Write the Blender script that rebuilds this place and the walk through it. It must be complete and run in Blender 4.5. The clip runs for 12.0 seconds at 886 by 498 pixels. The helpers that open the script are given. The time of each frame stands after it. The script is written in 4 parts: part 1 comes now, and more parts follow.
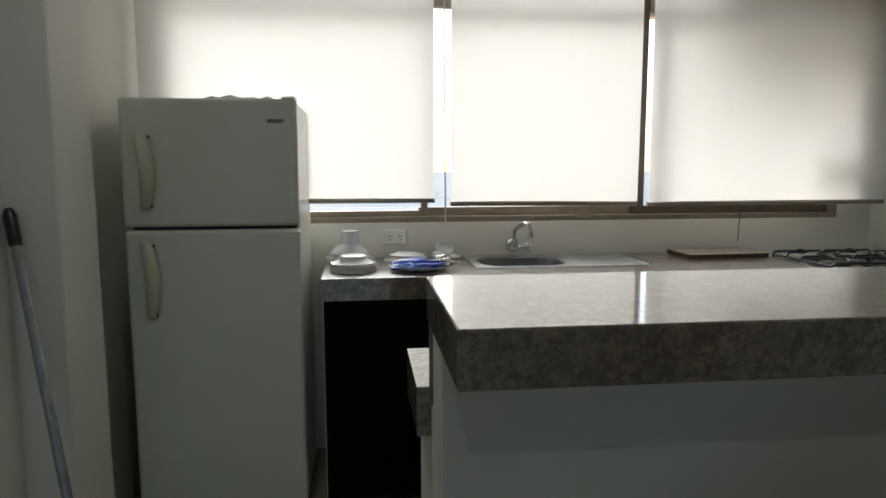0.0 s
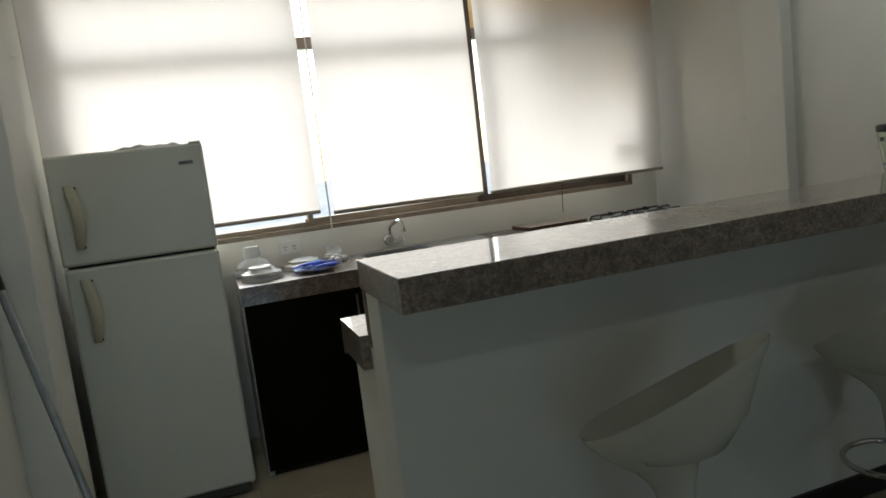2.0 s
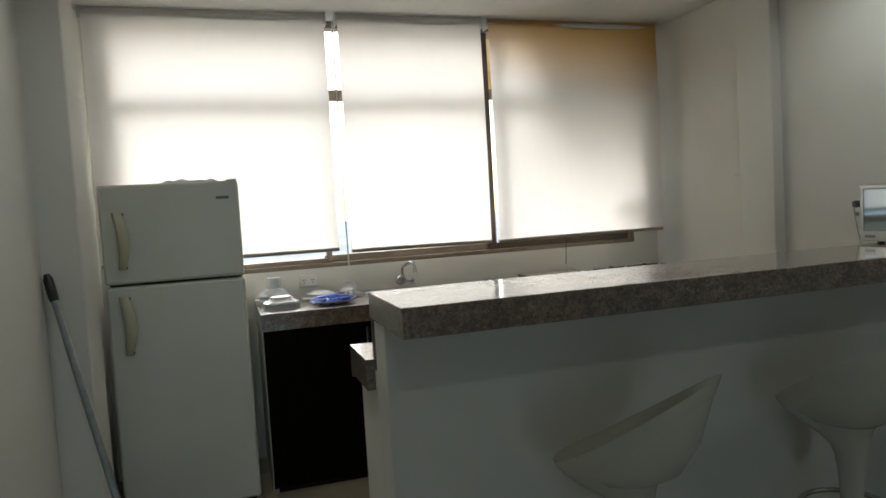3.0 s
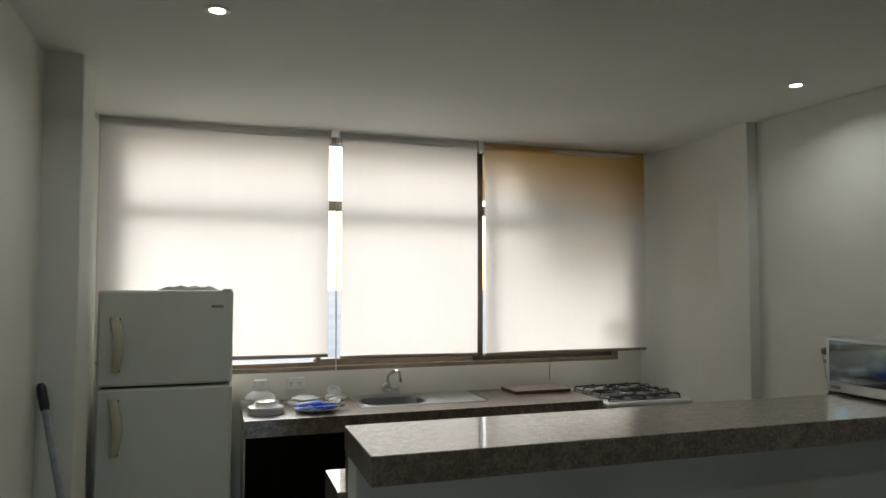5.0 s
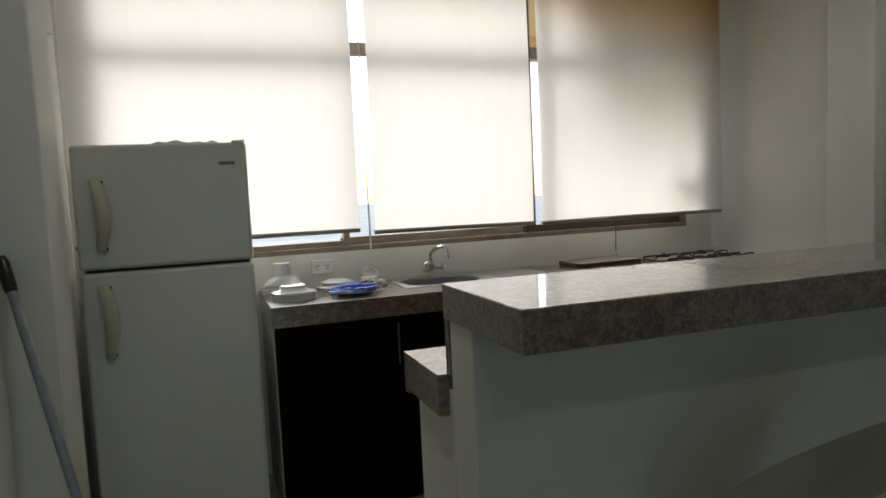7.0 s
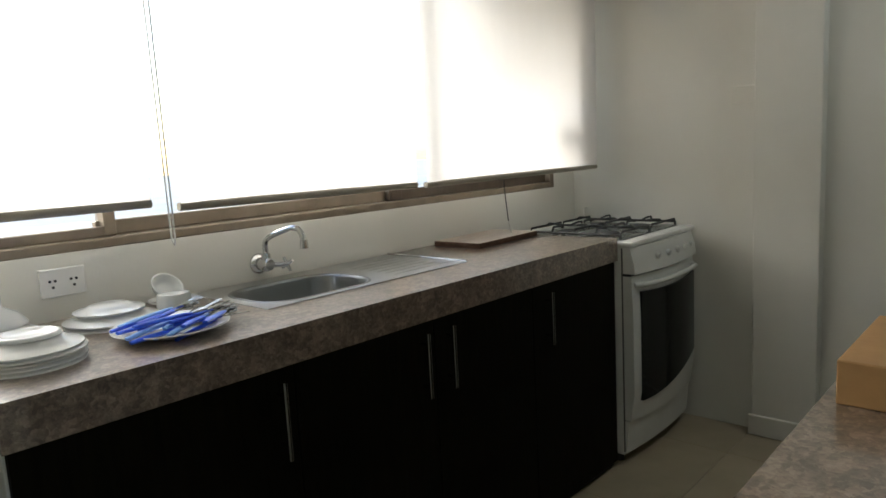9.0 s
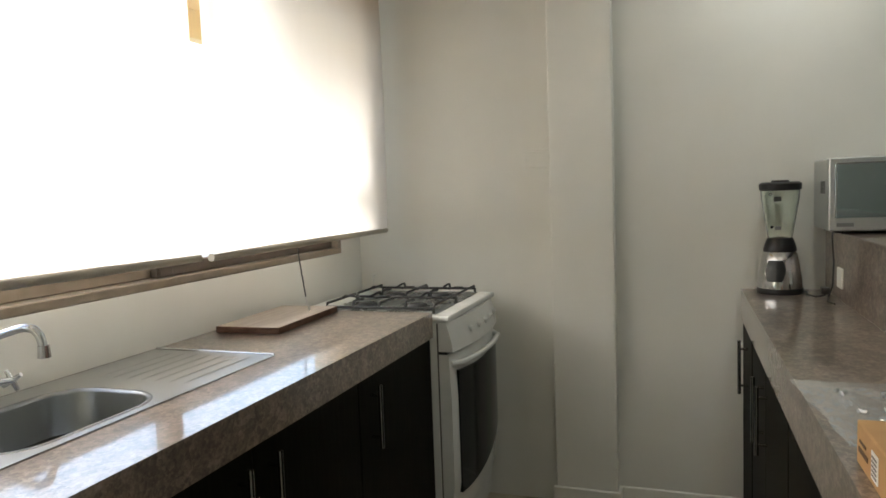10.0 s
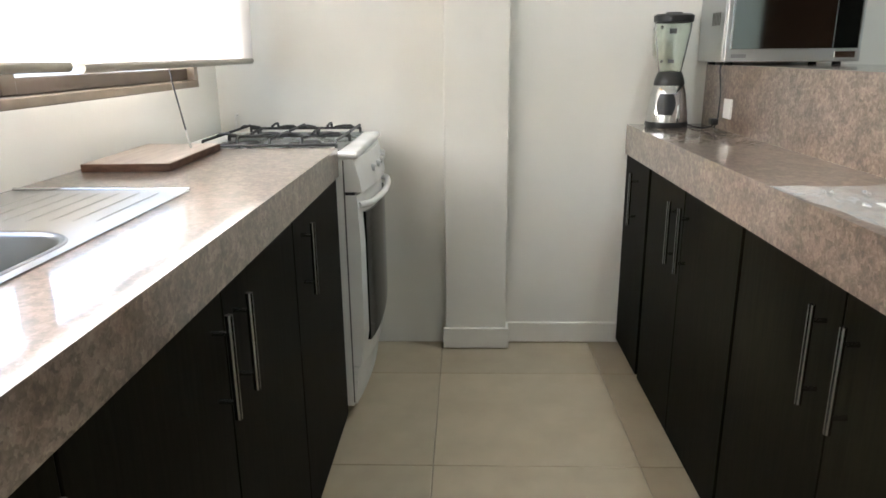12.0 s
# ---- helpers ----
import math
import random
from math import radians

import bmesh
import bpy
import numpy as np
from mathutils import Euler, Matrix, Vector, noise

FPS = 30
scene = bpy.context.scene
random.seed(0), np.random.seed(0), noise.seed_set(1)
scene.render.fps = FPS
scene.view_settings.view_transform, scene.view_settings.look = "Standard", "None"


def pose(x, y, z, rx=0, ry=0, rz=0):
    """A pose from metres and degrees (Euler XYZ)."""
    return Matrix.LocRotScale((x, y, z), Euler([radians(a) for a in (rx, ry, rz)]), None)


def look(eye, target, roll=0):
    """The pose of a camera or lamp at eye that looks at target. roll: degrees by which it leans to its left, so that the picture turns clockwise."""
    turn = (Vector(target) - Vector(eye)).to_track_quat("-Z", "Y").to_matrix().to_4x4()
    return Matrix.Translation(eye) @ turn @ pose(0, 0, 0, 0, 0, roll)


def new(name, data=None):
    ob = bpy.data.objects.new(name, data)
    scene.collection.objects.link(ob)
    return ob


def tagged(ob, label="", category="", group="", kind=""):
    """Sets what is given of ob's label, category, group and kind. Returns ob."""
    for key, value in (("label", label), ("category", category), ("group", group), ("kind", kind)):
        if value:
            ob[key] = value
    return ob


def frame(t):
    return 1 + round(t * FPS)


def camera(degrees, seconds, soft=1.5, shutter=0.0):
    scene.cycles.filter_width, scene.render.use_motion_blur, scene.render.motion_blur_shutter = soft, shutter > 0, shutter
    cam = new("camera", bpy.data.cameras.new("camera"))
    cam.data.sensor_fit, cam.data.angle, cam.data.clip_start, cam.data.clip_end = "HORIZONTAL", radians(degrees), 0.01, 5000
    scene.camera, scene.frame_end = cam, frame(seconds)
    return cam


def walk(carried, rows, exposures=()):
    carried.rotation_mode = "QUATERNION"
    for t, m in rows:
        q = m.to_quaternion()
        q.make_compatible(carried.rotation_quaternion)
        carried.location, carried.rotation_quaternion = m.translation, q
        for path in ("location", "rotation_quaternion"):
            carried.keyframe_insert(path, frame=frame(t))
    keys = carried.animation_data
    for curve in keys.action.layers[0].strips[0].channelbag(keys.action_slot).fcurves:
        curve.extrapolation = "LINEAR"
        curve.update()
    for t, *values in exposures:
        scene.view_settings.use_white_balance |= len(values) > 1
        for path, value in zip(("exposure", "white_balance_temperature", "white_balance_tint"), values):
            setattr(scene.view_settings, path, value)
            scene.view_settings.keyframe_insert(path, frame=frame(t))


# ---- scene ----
cam = camera(65.9, 12.0, soft=1.6)
PATH = [
    (0, (0.157, -3.025, 1.332), (0.391, -1.055, 1.081), -0.1),
    (0.5, (0.079, -3.18, 1.37), (0.305, -1.199, 1.21), -3.4),
    (1, (0.049, -3.323, 1.362), (0.374, -1.359, 1.169), -2.9),
    (1.5, (0.019, -3.46, 1.367), (0.48, -1.526, 1.151), -4.3),
    (2, (-0.105, -3.611, 1.37), (0.539, -1.736, 1.106), -6.8),
    (2.5, (-0.157, -3.746, 1.389), (0.581, -1.897, 1.192), -4.7),
    (2.7, (-0.155, -3.801, 1.375), (0.491, -1.916, 1.212), -4.3),
    (4.3, (-0.133, -4.050, 1.463), (0.524, -2.160, 1.457), -0.3),
    (4.5, (-0.128, -4.034, 1.51), (0.542, -2.15, 1.535), 0.2),
    (5, (-0.122, -4.028, 1.598), (0.496, -2.128, 1.691), 0.1),
    (5.5, (-0.115, -4.041, 1.604), (0.501, -2.139, 1.662), 0.3),
    (6, (-0.128, -3.949, 1.52), (0.472, -2.042, 1.527), 1.6),
    (6.5, (-0.203, -3.652, 1.41), (0.41, -1.749, 1.376), -1.1),
    (6.7, (-0.241, -3.492, 1.372), (0.371, -1.591, 1.266), -2.1),
    (8.3, (-0.254, -2.269, 1.286), (0.757, -0.561, 1.036), -2.8),
    (8.5, (-0.253, -2.130, 1.293), (0.812, -0.453, 1.061), -2.7),
    (9, (-0.279, -1.692, 1.255), (1.184, -0.357, 0.973), -3.1),
    (9.5, (-0.168, -1.363, 1.244), (1.532, -0.344, 0.978), -2.8),
    (10, (-0.090, -1.260, 1.290), (1.792, -0.600, 1.132), -2.1),
    (10.5, (-0.049, -1.012, 1.301), (1.943, -1.040, 1.120), -2.9),
    (11, (-0.050, -0.876, 1.255), (1.936, -0.883, 1.022), -2.5),
    (11.5, (-0.014, -0.863, 1.170), (1.939, -0.783, 0.745), -1.4),
    (12, (0.008, -0.851, 1.165), (1.930, -0.785, 0.616), -0.6),
]
walk(cam, [(t, look(eye, target, roll)) for t, eye, target, roll in PATH],
     exposures=((0.0, 0.92, 6150, 8), (1.5, 1.0, 6150, 8), (2.5, 1.15, 6200, 8), (4.5, 1.0, 6300, 9), (6.0, 0.85, 6250, 9), (7.0, 0.95, 6250, 9), (8.5, 1.27, 6200, 8), (9.0, 1.5, 6200, 8), (9.5, 1.95, 6250, 9), (10.0, 2.02, 6400, 10), (10.5, 2.45, 6400, 11), (11.0, 2.7, 6250, 12), (11.5, 2.82, 6000, 13), (12.0, 3.1, 5950, 13)))
# ---- world, sun, exposure ----
world = bpy.data.worlds.new("sky")
scene.world = world
world.use_nodes = True
wn = world.node_tree.nodes
sky = wn.new("ShaderNodeTexSky")
sky.sky_type = "NISHITA"
sky.sun_disc = False
sky.sun_elevation = radians(24)
sky.sun_rotation = radians(-4)
sky.dust_density = 1.5
wn["Background"].inputs[1].default_value = 0.15
world.node_tree.links.new(sky.outputs[0], wn["Background"].inputs[0])
sun = new("sun", bpy.data.lights.new("sun", "SUN"))
sun.data.energy, sun.data.angle, sun.data.color = 0.9, radians(19), (1.0, 0.97, 0.93)
sun.matrix_world = look((-0.1, 10.0, 6.0), (0.6, 0, 1.5))

# ---- measures of the room ----
XL, XR, YW, YB, ZC = -0.77, 2.67, 0.10, -6.4, 2.47
T = 0.16


# ---- materials ----
def mat(name, color, rough=0.5, metal=0.0, second=None, scale=8.0, bump=0.0, bscale=60.0, spec=0.5, detail=4.0, rvar=0.1):
    """A painted, plastic or metal surface with a blotchy second colour, fine relief and uneven gloss."""
    m = bpy.data.materials.new(name)
    m.use_nodes = True
    n, l = m.node_tree.nodes, m.node_tree.links
    b = n["Principled BSDF"]
    b.inputs["Metallic"].default_value = metal
    b.inputs["Specular IOR Level"].default_value = spec
    tc = n.new("ShaderNodeTexCoord")
    nz = n.new("ShaderNodeTexNoise")
    nz.inputs["Scale"].default_value, nz.inputs["Detail"].default_value = scale, detail
    l.new(tc.outputs["Object"], nz.inputs["Vector"])
    ramp = n.new("ShaderNodeValToRGB")
    s = second or tuple(c * 0.9 for c in color)
    ramp.color_ramp.elements[0].color, ramp.color_ramp.elements[1].color = (*s, 1), (*color, 1)
    ramp.color_ramp.elements[0].position, ramp.color_ramp.elements[1].position = 0.32, 0.62
    l.new(nz.outputs["Fac"], ramp.inputs[0])
    l.new(ramp.outputs[0], b.inputs["Base Color"])
    mr = n.new("ShaderNodeMapRange")
    mr.inputs[3].default_value, mr.inputs[4].default_value = max(0.02, rough - rvar), min(1, rough + rvar)
    l.new(nz.outputs["Fac"], mr.inputs[0])
    l.new(mr.outputs[0], b.inputs["Roughness"])
    if bump:
        fine = n.new("ShaderNodeTexNoise")
        fine.inputs["Scale"].default_value, fine.inputs["Detail"].default_value = bscale, 6
        l.new(tc.outputs["Object"], fine.inputs["Vector"])
        bp = n.new("ShaderNodeBump")
        bp.inputs["Strength"].default_value, bp.inputs["Distance"].default_value = bump, 0.01
        l.new(fine.outputs["Fac"], bp.inputs["Height"])
        l.new(bp.outputs[0], b.inputs["Normal"])
    return m


def granite_material():
    """Polished granite: packed crystals of brown, tan and pinkish grey, with darker drifts."""
    m = bpy.data.materials.new("brown_granite")
    m.use_nodes = True
    n, l = m.node_tree.nodes, m.node_tree.links
    b = n["Principled BSDF"]
    tc = n.new("ShaderNodeTexCoord")

    def noise_node(scale, detail, rough=0.55):
        k = n.new("ShaderNodeTexNoise")
        k.inputs["Scale"].default_value, k.inputs["Detail"].default_value, k.inputs["Roughness"].default_value = scale, detail, rough
        l.new(tc.outputs["Object"], k.inputs["Vector"])
        return k

    warp = n.new("ShaderNodeMix")
    warp.data_type, warp.blend_type = "RGBA", "LINEAR_LIGHT"
    warp.inputs["Factor"].default_value = 0.012
    l.new(tc.outputs["Object"], warp.inputs[6])
    l.new(noise_node(60, 3).outputs["Color"], warp.inputs[7])

    def crystals(scale):
        v = n.new("ShaderNodeTexVoronoi")
        v.inputs["Scale"].default_value = scale
        l.new(warp.outputs[2], v.inputs["Vector"])
        sep = n.new("ShaderNodeSeparateColor")
        l.new(v.outputs["Color"], sep.inputs[0])
        return sep.outputs[0]

    def mixed(a, c, k):
        x = n.new("ShaderNodeMix")
        x.inputs["Factor"].default_value = k
        l.new(a, x.inputs[2])
        l.new(c, x.inputs[3])
        return x.outputs[0]

    grains = mixed(crystals(95), crystals(210), 0.40)
    value = mixed(grains, noise_node(120, 4, 0.65).outputs["Fac"], 0.55)
    value = mixed(value, noise_node(26, 4, 0.55).outputs["Fac"], 0.38)
    value = mixed(value, noise_node(6, 2, 0.5).outputs["Fac"], 0.10)
    r = n.new("ShaderNodeValToRGB")
    e = r.color_ramp.elements
    e[0].position, e[0].color = 0.30, (0.085, 0.064, 0.049, 1)
    e[1].position, e[1].color = 0.70, (0.35, 0.276, 0.218, 1)
    for p, c in ((0.40, (0.118, 0.086, 0.064, 1)), (0.48, (0.170, 0.125, 0.094, 1)), (0.57, (0.248, 0.188, 0.144, 1))):
        k = e.new(p)
        k.color = c
    l.new(value, r.inputs[0])
    l.new(r.outputs[0], b.inputs["Base Color"])
    b.inputs["Roughness"].default_value = 0.32
    b.inputs["Coat Weight"].default_value = 1.0
    b.inputs["Coat Roughness"].default_value = 0.07
    b.inputs["Coat IOR"].default_value = 1.65
    b.inputs["IOR"].default_value = 1.5
    return m


def wood_material(name, dark, light, stretch, rough, scale=6.0, spec=0.16):
    m = bpy.data.materials.new(name)
    m.use_nodes = True
    n, l = m.node_tree.nodes, m.node_tree.links
    b = n["Principled BSDF"]
    tc = n.new("ShaderNodeTexCoord")
    mp = n.new("ShaderNodeMapping")
    mp.inputs["Scale"].default_value = stretch
    l.new(tc.outputs["Object"], mp.inputs["Vector"])
    nz = n.new("ShaderNodeTexNoise")
    nz.inputs["Scale"].default_value, nz.inputs["Detail"].default_value = scale, 6
    l.new(mp.outputs[0], nz.inputs["Vector"])
    r = n.new("ShaderNodeValToRGB")
    r.color_ramp.elements[0].position, r.color_ramp.elements[1].position = 0.3, 0.7
    r.color_ramp.elements[0].color, r.color_ramp.elements[1].color = (*dark, 1), (*light, 1)
    l.new(nz.outputs["Fac"], r.inputs[0])
    l.new(r.outputs[0], b.inputs["Base Color"])
    b.inputs["Roughness"].default_value = rough
    b.inputs["Specular IOR Level"].default_value = spec
    bp = n.new("ShaderNodeBump")
    bp.inputs["Strength"].default_value, bp.inputs["Distance"].default_value = 0.15, 0.002
    l.new(nz.outputs["Fac"], bp.inputs["Height"])
    l.new(bp.outputs[0], b.inputs["Normal"])
    return m


def fabric_material(name, amber_light=0.0):
    """Woven screen cloth that lets diffuse daylight through; the second argument paints amber outside light into its
    upper edge.
    """
    m = bpy.data.materials.new(name)
    m.use_nodes = True
    n, l = m.node_tree.nodes, m.node_tree.links
    out = n["Material Output"]
    n.remove(n["Principled BSDF"])
    tc = n.new("ShaderNodeTexCoord")
    mp = n.new("ShaderNodeMapping")
    mp.inputs["Scale"].default_value = (1.0, 1.0, 0.15)
    l.new(tc.outputs["Object"], mp.inputs["Vector"])
    nz = n.new("ShaderNodeTexNoise")
    nz.inputs["Scale"].default_value, nz.inputs["Detail"].default_value = 14, 5
    l.new(mp.outputs[0], nz.inputs["Vector"])
    r = n.new("ShaderNodeValToRGB")
    r.color_ramp.elements[0].color, r.color_ramp.elements[1].color = (0.84, 0.803, 0.772, 1), (0.88, 0.847, 0.821, 1)
    l.new(nz.outputs["Fac"], r.inputs[0])
    colour = r.outputs[0]
    # amber light from outside, painted into the cloth colour towards the top
    if amber_light:
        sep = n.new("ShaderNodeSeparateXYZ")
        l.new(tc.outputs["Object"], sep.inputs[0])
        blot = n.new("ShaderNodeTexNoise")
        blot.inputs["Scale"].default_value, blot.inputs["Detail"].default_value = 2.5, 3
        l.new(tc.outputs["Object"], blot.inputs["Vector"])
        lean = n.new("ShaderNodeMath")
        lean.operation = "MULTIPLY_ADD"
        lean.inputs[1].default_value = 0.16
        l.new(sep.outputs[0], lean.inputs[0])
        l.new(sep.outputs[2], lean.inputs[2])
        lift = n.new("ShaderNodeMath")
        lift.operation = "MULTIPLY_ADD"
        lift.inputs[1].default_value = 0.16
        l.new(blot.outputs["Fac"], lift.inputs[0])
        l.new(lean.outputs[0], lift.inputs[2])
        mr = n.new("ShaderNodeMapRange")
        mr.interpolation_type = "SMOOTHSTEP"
        mr.inputs[1].default_value, mr.inputs[2].default_value, mr.inputs[4].default_value = 2.14, 2.64, amber_light
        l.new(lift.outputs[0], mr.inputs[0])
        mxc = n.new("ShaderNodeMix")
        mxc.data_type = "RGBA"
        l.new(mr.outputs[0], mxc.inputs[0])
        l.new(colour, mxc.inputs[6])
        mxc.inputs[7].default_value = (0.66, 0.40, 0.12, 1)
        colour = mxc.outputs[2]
    d = n.new("ShaderNodeBsdfDiffuse")
    t = n.new("ShaderNodeBsdfTranslucent")
    l.new(colour, d.inputs[0])
    l.new(colour, t.inputs[0])
    mx = n.new("ShaderNodeMixShader")
    mx.inputs[0].default_value = 0.50
    l.new(d.outputs[0], mx.inputs[1])
    l.new(t.outputs[0], mx.inputs[2])
    l.new(mx.outputs[0], out.inputs[0])
    return m


def glass_material(name, color=(1, 1, 1), rough=0.0, ior=1.45):
    m = bpy.data.materials.new(name)
    m.use_nodes = True
    b = m.node_tree.nodes["Principled BSDF"]
    b.inputs["Base Color"].default_value = (*color, 1)
    b.inputs["Transmission Weight"].default_value = 1.0
    b.inputs["Roughness"].default_value = rough
    b.inputs["IOR"].default_value = ior
    return m


def film_material():
    """Thin clear plastic film with a milky sheen."""
    m = bpy.data.materials.new("clear_film")
    m.use_nodes = True
    n, l = m.node_tree.nodes, m.node_tree.links
    out = n["Material Output"]
    b = n["Principled BSDF"]
    b.inputs["Base Color"].default_value = (0.75, 0.78, 0.8, 1)
    b.inputs["Roughness"].default_value = 0.12
    tr = n.new("ShaderNodeBsdfTransparent")
    nz = n.new("ShaderNodeTexNoise")
    nz.inputs["Scale"].default_value = 14
    mr = n.new("ShaderNodeMapRange")
    mr.inputs[1].default_value, mr.inputs[2].default_value, mr.inputs[3].default_value, mr.inputs[4].default_value = 0.30, 0.75, 0.22, 0.46
    l.new(nz.outputs["Fac"], mr.inputs[0])
    mx = n.new("ShaderNodeMixShader")
    l.new(mr.outputs[0], mx.inputs[0])
    l.new(tr.outputs[0], mx.inputs[1])
    l.new(b.outputs[0], mx.inputs[2])
    l.new(mx.outputs[0], out.inputs[0])
    return m


def tile_material():
    m = mat("beige_floor_tile", (0.42, 0.36, 0.255), 0.30, 0, (0.375, 0.315, 0.22), 7, 0.02, 30, rvar=0.04)
    n, l = m.node_tree.nodes, m.node_tree.links
    b = n["Principled BSDF"]
    src = b.inputs["Base Color"].links[0].from_socket
    info = n.new("ShaderNodeObjectInfo")
    mr = n.new("ShaderNodeMapRange")
    mr.inputs[3].default_value, mr.inputs[4].default_value = 0.93, 1.04
    l.new(info.outputs["Random"], mr.inputs[0])
    mx = n.new("ShaderNodeMix")
    mx.data_type, mx.blend_type = "RGBA", "MULTIPLY"
    mx.inputs["Factor"].default_value = 1
    l.new(src, mx.inputs[6])
    l.new(mr.outputs[0], mx.inputs[7])
    l.new(mx.outputs[2], b.inputs["Base Color"])
    return m


def emit_material(name, color, strength):
    m = bpy.data.materials.new(name)
    m.use_nodes = True
    b = m.node_tree.nodes["Principled BSDF"]
    b.inputs["Emission Color"].default_value = (*color, 1)
    b.inputs["Emission Strength"].default_value = strength
    return m


M_WALL = mat("wall_paint", (0.73, 0.715, 0.655), 0.75, 0, (0.692, 0.676, 0.612), 2.2, 0.04, 60)
M_CEIL = mat("ceiling_paint", (0.75, 0.75, 0.71), 0.8, 0, (0.72, 0.72, 0.675), 1.6, 0.04, 50)
M_TRIM = mat("baseboard_paint", (0.74, 0.72, 0.66), 0.4, 0, (0.68, 0.66, 0.60), 6)
M_TILE = tile_material()
M_GROUT = mat("grout", (0.30, 0.26, 0.20), 0.9, 0, (0.22, 0.19, 0.15), 30)
M_GRANITE = granite_material()
M_CAB = wood_material("espresso_laminate", (0.0034, 0.0029, 0.0014), (0.0078, 0.0065, 0.0032), (14, 14, 1.2), 0.55, 6.0, 0.05)
M_CABIN = mat("cabinet_inside", (0.012, 0.010, 0.008), 0.8)
M_STEEL = mat("brushed_steel", (0.36, 0.36, 0.35), 0.24, 1.0, (0.33, 0.33, 0.325), 3, rvar=0.02)
# sink steel in two tones: sheet lightened for glare, bowl darkened for shade
M_SHEET_GLARE = mat("sink_steel_glare", (0.56, 0.56, 0.55), 0.30, 1.0, (0.52, 0.52, 0.515), 5, rvar=0.05)
M_BOWL_SHADED = mat("sink_steel_shaded", (0.25, 0.255, 0.26), 0.30, 1.0, (0.23, 0.235, 0.24), 3, rvar=0.02)
M_CHROME = mat("chrome", (0.60, 0.60, 0.60), 0.12, 1.0, (0.57, 0.57, 0.57), 3, rvar=0.02)
M_FRIDGE = mat("fridge_enamel", (0.72, 0.725, 0.65), 0.32, 0, (0.68, 0.685, 0.60), 3, 0.04, 160)
M_CREAM = mat("yellowed_plastic", (0.62, 0.585, 0.44), 0.4, 0, (0.56, 0.52, 0.37), 9)
M_GASKET = mat("grey_gasket", (0.10, 0.10, 0.09), 0.7)
M_BLACK = mat("black_plastic", (0.012, 0.012, 0.012), 0.35, 0, (0.02, 0.02, 0.02), 12)
M_TRAY = mat("grey_steel_tray", (0.17, 0.175, 0.17), 0.28, 0.7, (0.13, 0.135, 0.13), 14)
M_IRON = mat("cast_iron", (0.015, 0.016, 0.016), 0.55, 0, (0.03, 0.028, 0.026), 40, 0.2, 200)
M_ENAMEL = mat("white_enamel", (0.78, 0.78, 0.75), 0.22, 0, (0.70, 0.70, 0.66), 5)
M_KNOB = mat("grey_knob", (0.58, 0.58, 0.55), 0.35)
M_CERAM = mat("white_porcelain", (0.82, 0.82, 0.80), 0.12, 0, (0.78, 0.78, 0.76), 6, rvar=0.05)
M_BLUE = mat("blue_plastic", (0.012, 0.06, 0.62), 0.3, 0, (0.03, 0.14, 0.80), 25)
M_LIGHTBLUE = mat("pale_blue_plastic", (0.20, 0.42, 0.88), 0.3, 0, (0.3, 0.52, 0.9), 25)
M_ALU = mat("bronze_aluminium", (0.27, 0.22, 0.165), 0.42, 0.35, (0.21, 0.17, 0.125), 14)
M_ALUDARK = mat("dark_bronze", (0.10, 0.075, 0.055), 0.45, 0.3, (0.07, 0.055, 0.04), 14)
M_FABRIC = fabric_material("blind_fabric")
M_FABRIC_AMBER = fabric_material("amber_lit_blind_fabric", 0.95)
M_RAIL = mat("blind_bottom_rail", (0.42, 0.38, 0.30), 0.45, 0.2, (0.36, 0.32, 0.26), 12)
M_BRACKET = mat("white_bracket", (0.78, 0.77, 0.73), 0.4)
M_CHAIN = mat("bead_chain_plastic", (0.75, 0.74, 0.70), 0.3)
M_PANE = glass_material("window_glass", (0.97, 1.0, 0.99))
M_OVENGLASS = mat("dark_oven_glass", (0.004, 0.005, 0.0045), 0.08, 0, (0.006, 0.007, 0.006), 4, spec=0.22, rvar=0.03)
M_MWGLASS = mat("microwave_glass", (0.30, 0.355, 0.37), 0.05, 1.0, (0.28, 0.33, 0.345), 4, rvar=0.02)
M_MWBODY = mat("silver_paint", (0.50, 0.51, 0.50), 0.32, 0.75, (0.48, 0.49, 0.48), 3, rvar=0.03)
M_GLASS = glass_material("jar_glass", (0.95, 0.99, 0.94), 0.03)
M_BOARD = wood_material("cutting_board_wood", (0.36, 0.295, 0.24), (0.46, 0.39, 0.325), (1.5, 12, 12), 0.5)
M_BOARDEDGE = wood_material("board_edge_wood", (0.07, 0.038, 0.024), (0.16, 0.09, 0.06), (4, 4, 14), 0.55)
M_DOORWOOD = wood_material("door_wood", (0.030, 0.012, 0.006), (0.070, 0.028, 0.012), (12, 12, 1.0), 0.4)
M_CARD = mat("cardboard", (0.50, 0.29, 0.12), 0.8, 0, (0.43, 0.245, 0.10), 12, 0.08, 120)
M_CARDINK = mat("brown_print", (0.13, 0.07, 0.03), 0.8)
M_PAPER = mat("white_paper", (0.80, 0.80, 0.78), 0.7, 0, (0.72, 0.73, 0.72), 20)
M_INK = mat("grey_print", (0.22, 0.22, 0.22), 0.7)
M_RED = mat("red_card", (0.72, 0.03, 0.02), 0.55, 0, (0.62, 0.025, 0.02), 10)
M_FILM = film_material()
M_SHELL = mat("stool_shell", (0.60, 0.59, 0.50), 0.18, 0, (0.54, 0.53, 0.445), 3, rvar=0.06)
M_RUBBER = mat("black_rubber", (0.02, 0.02, 0.02), 0.7)
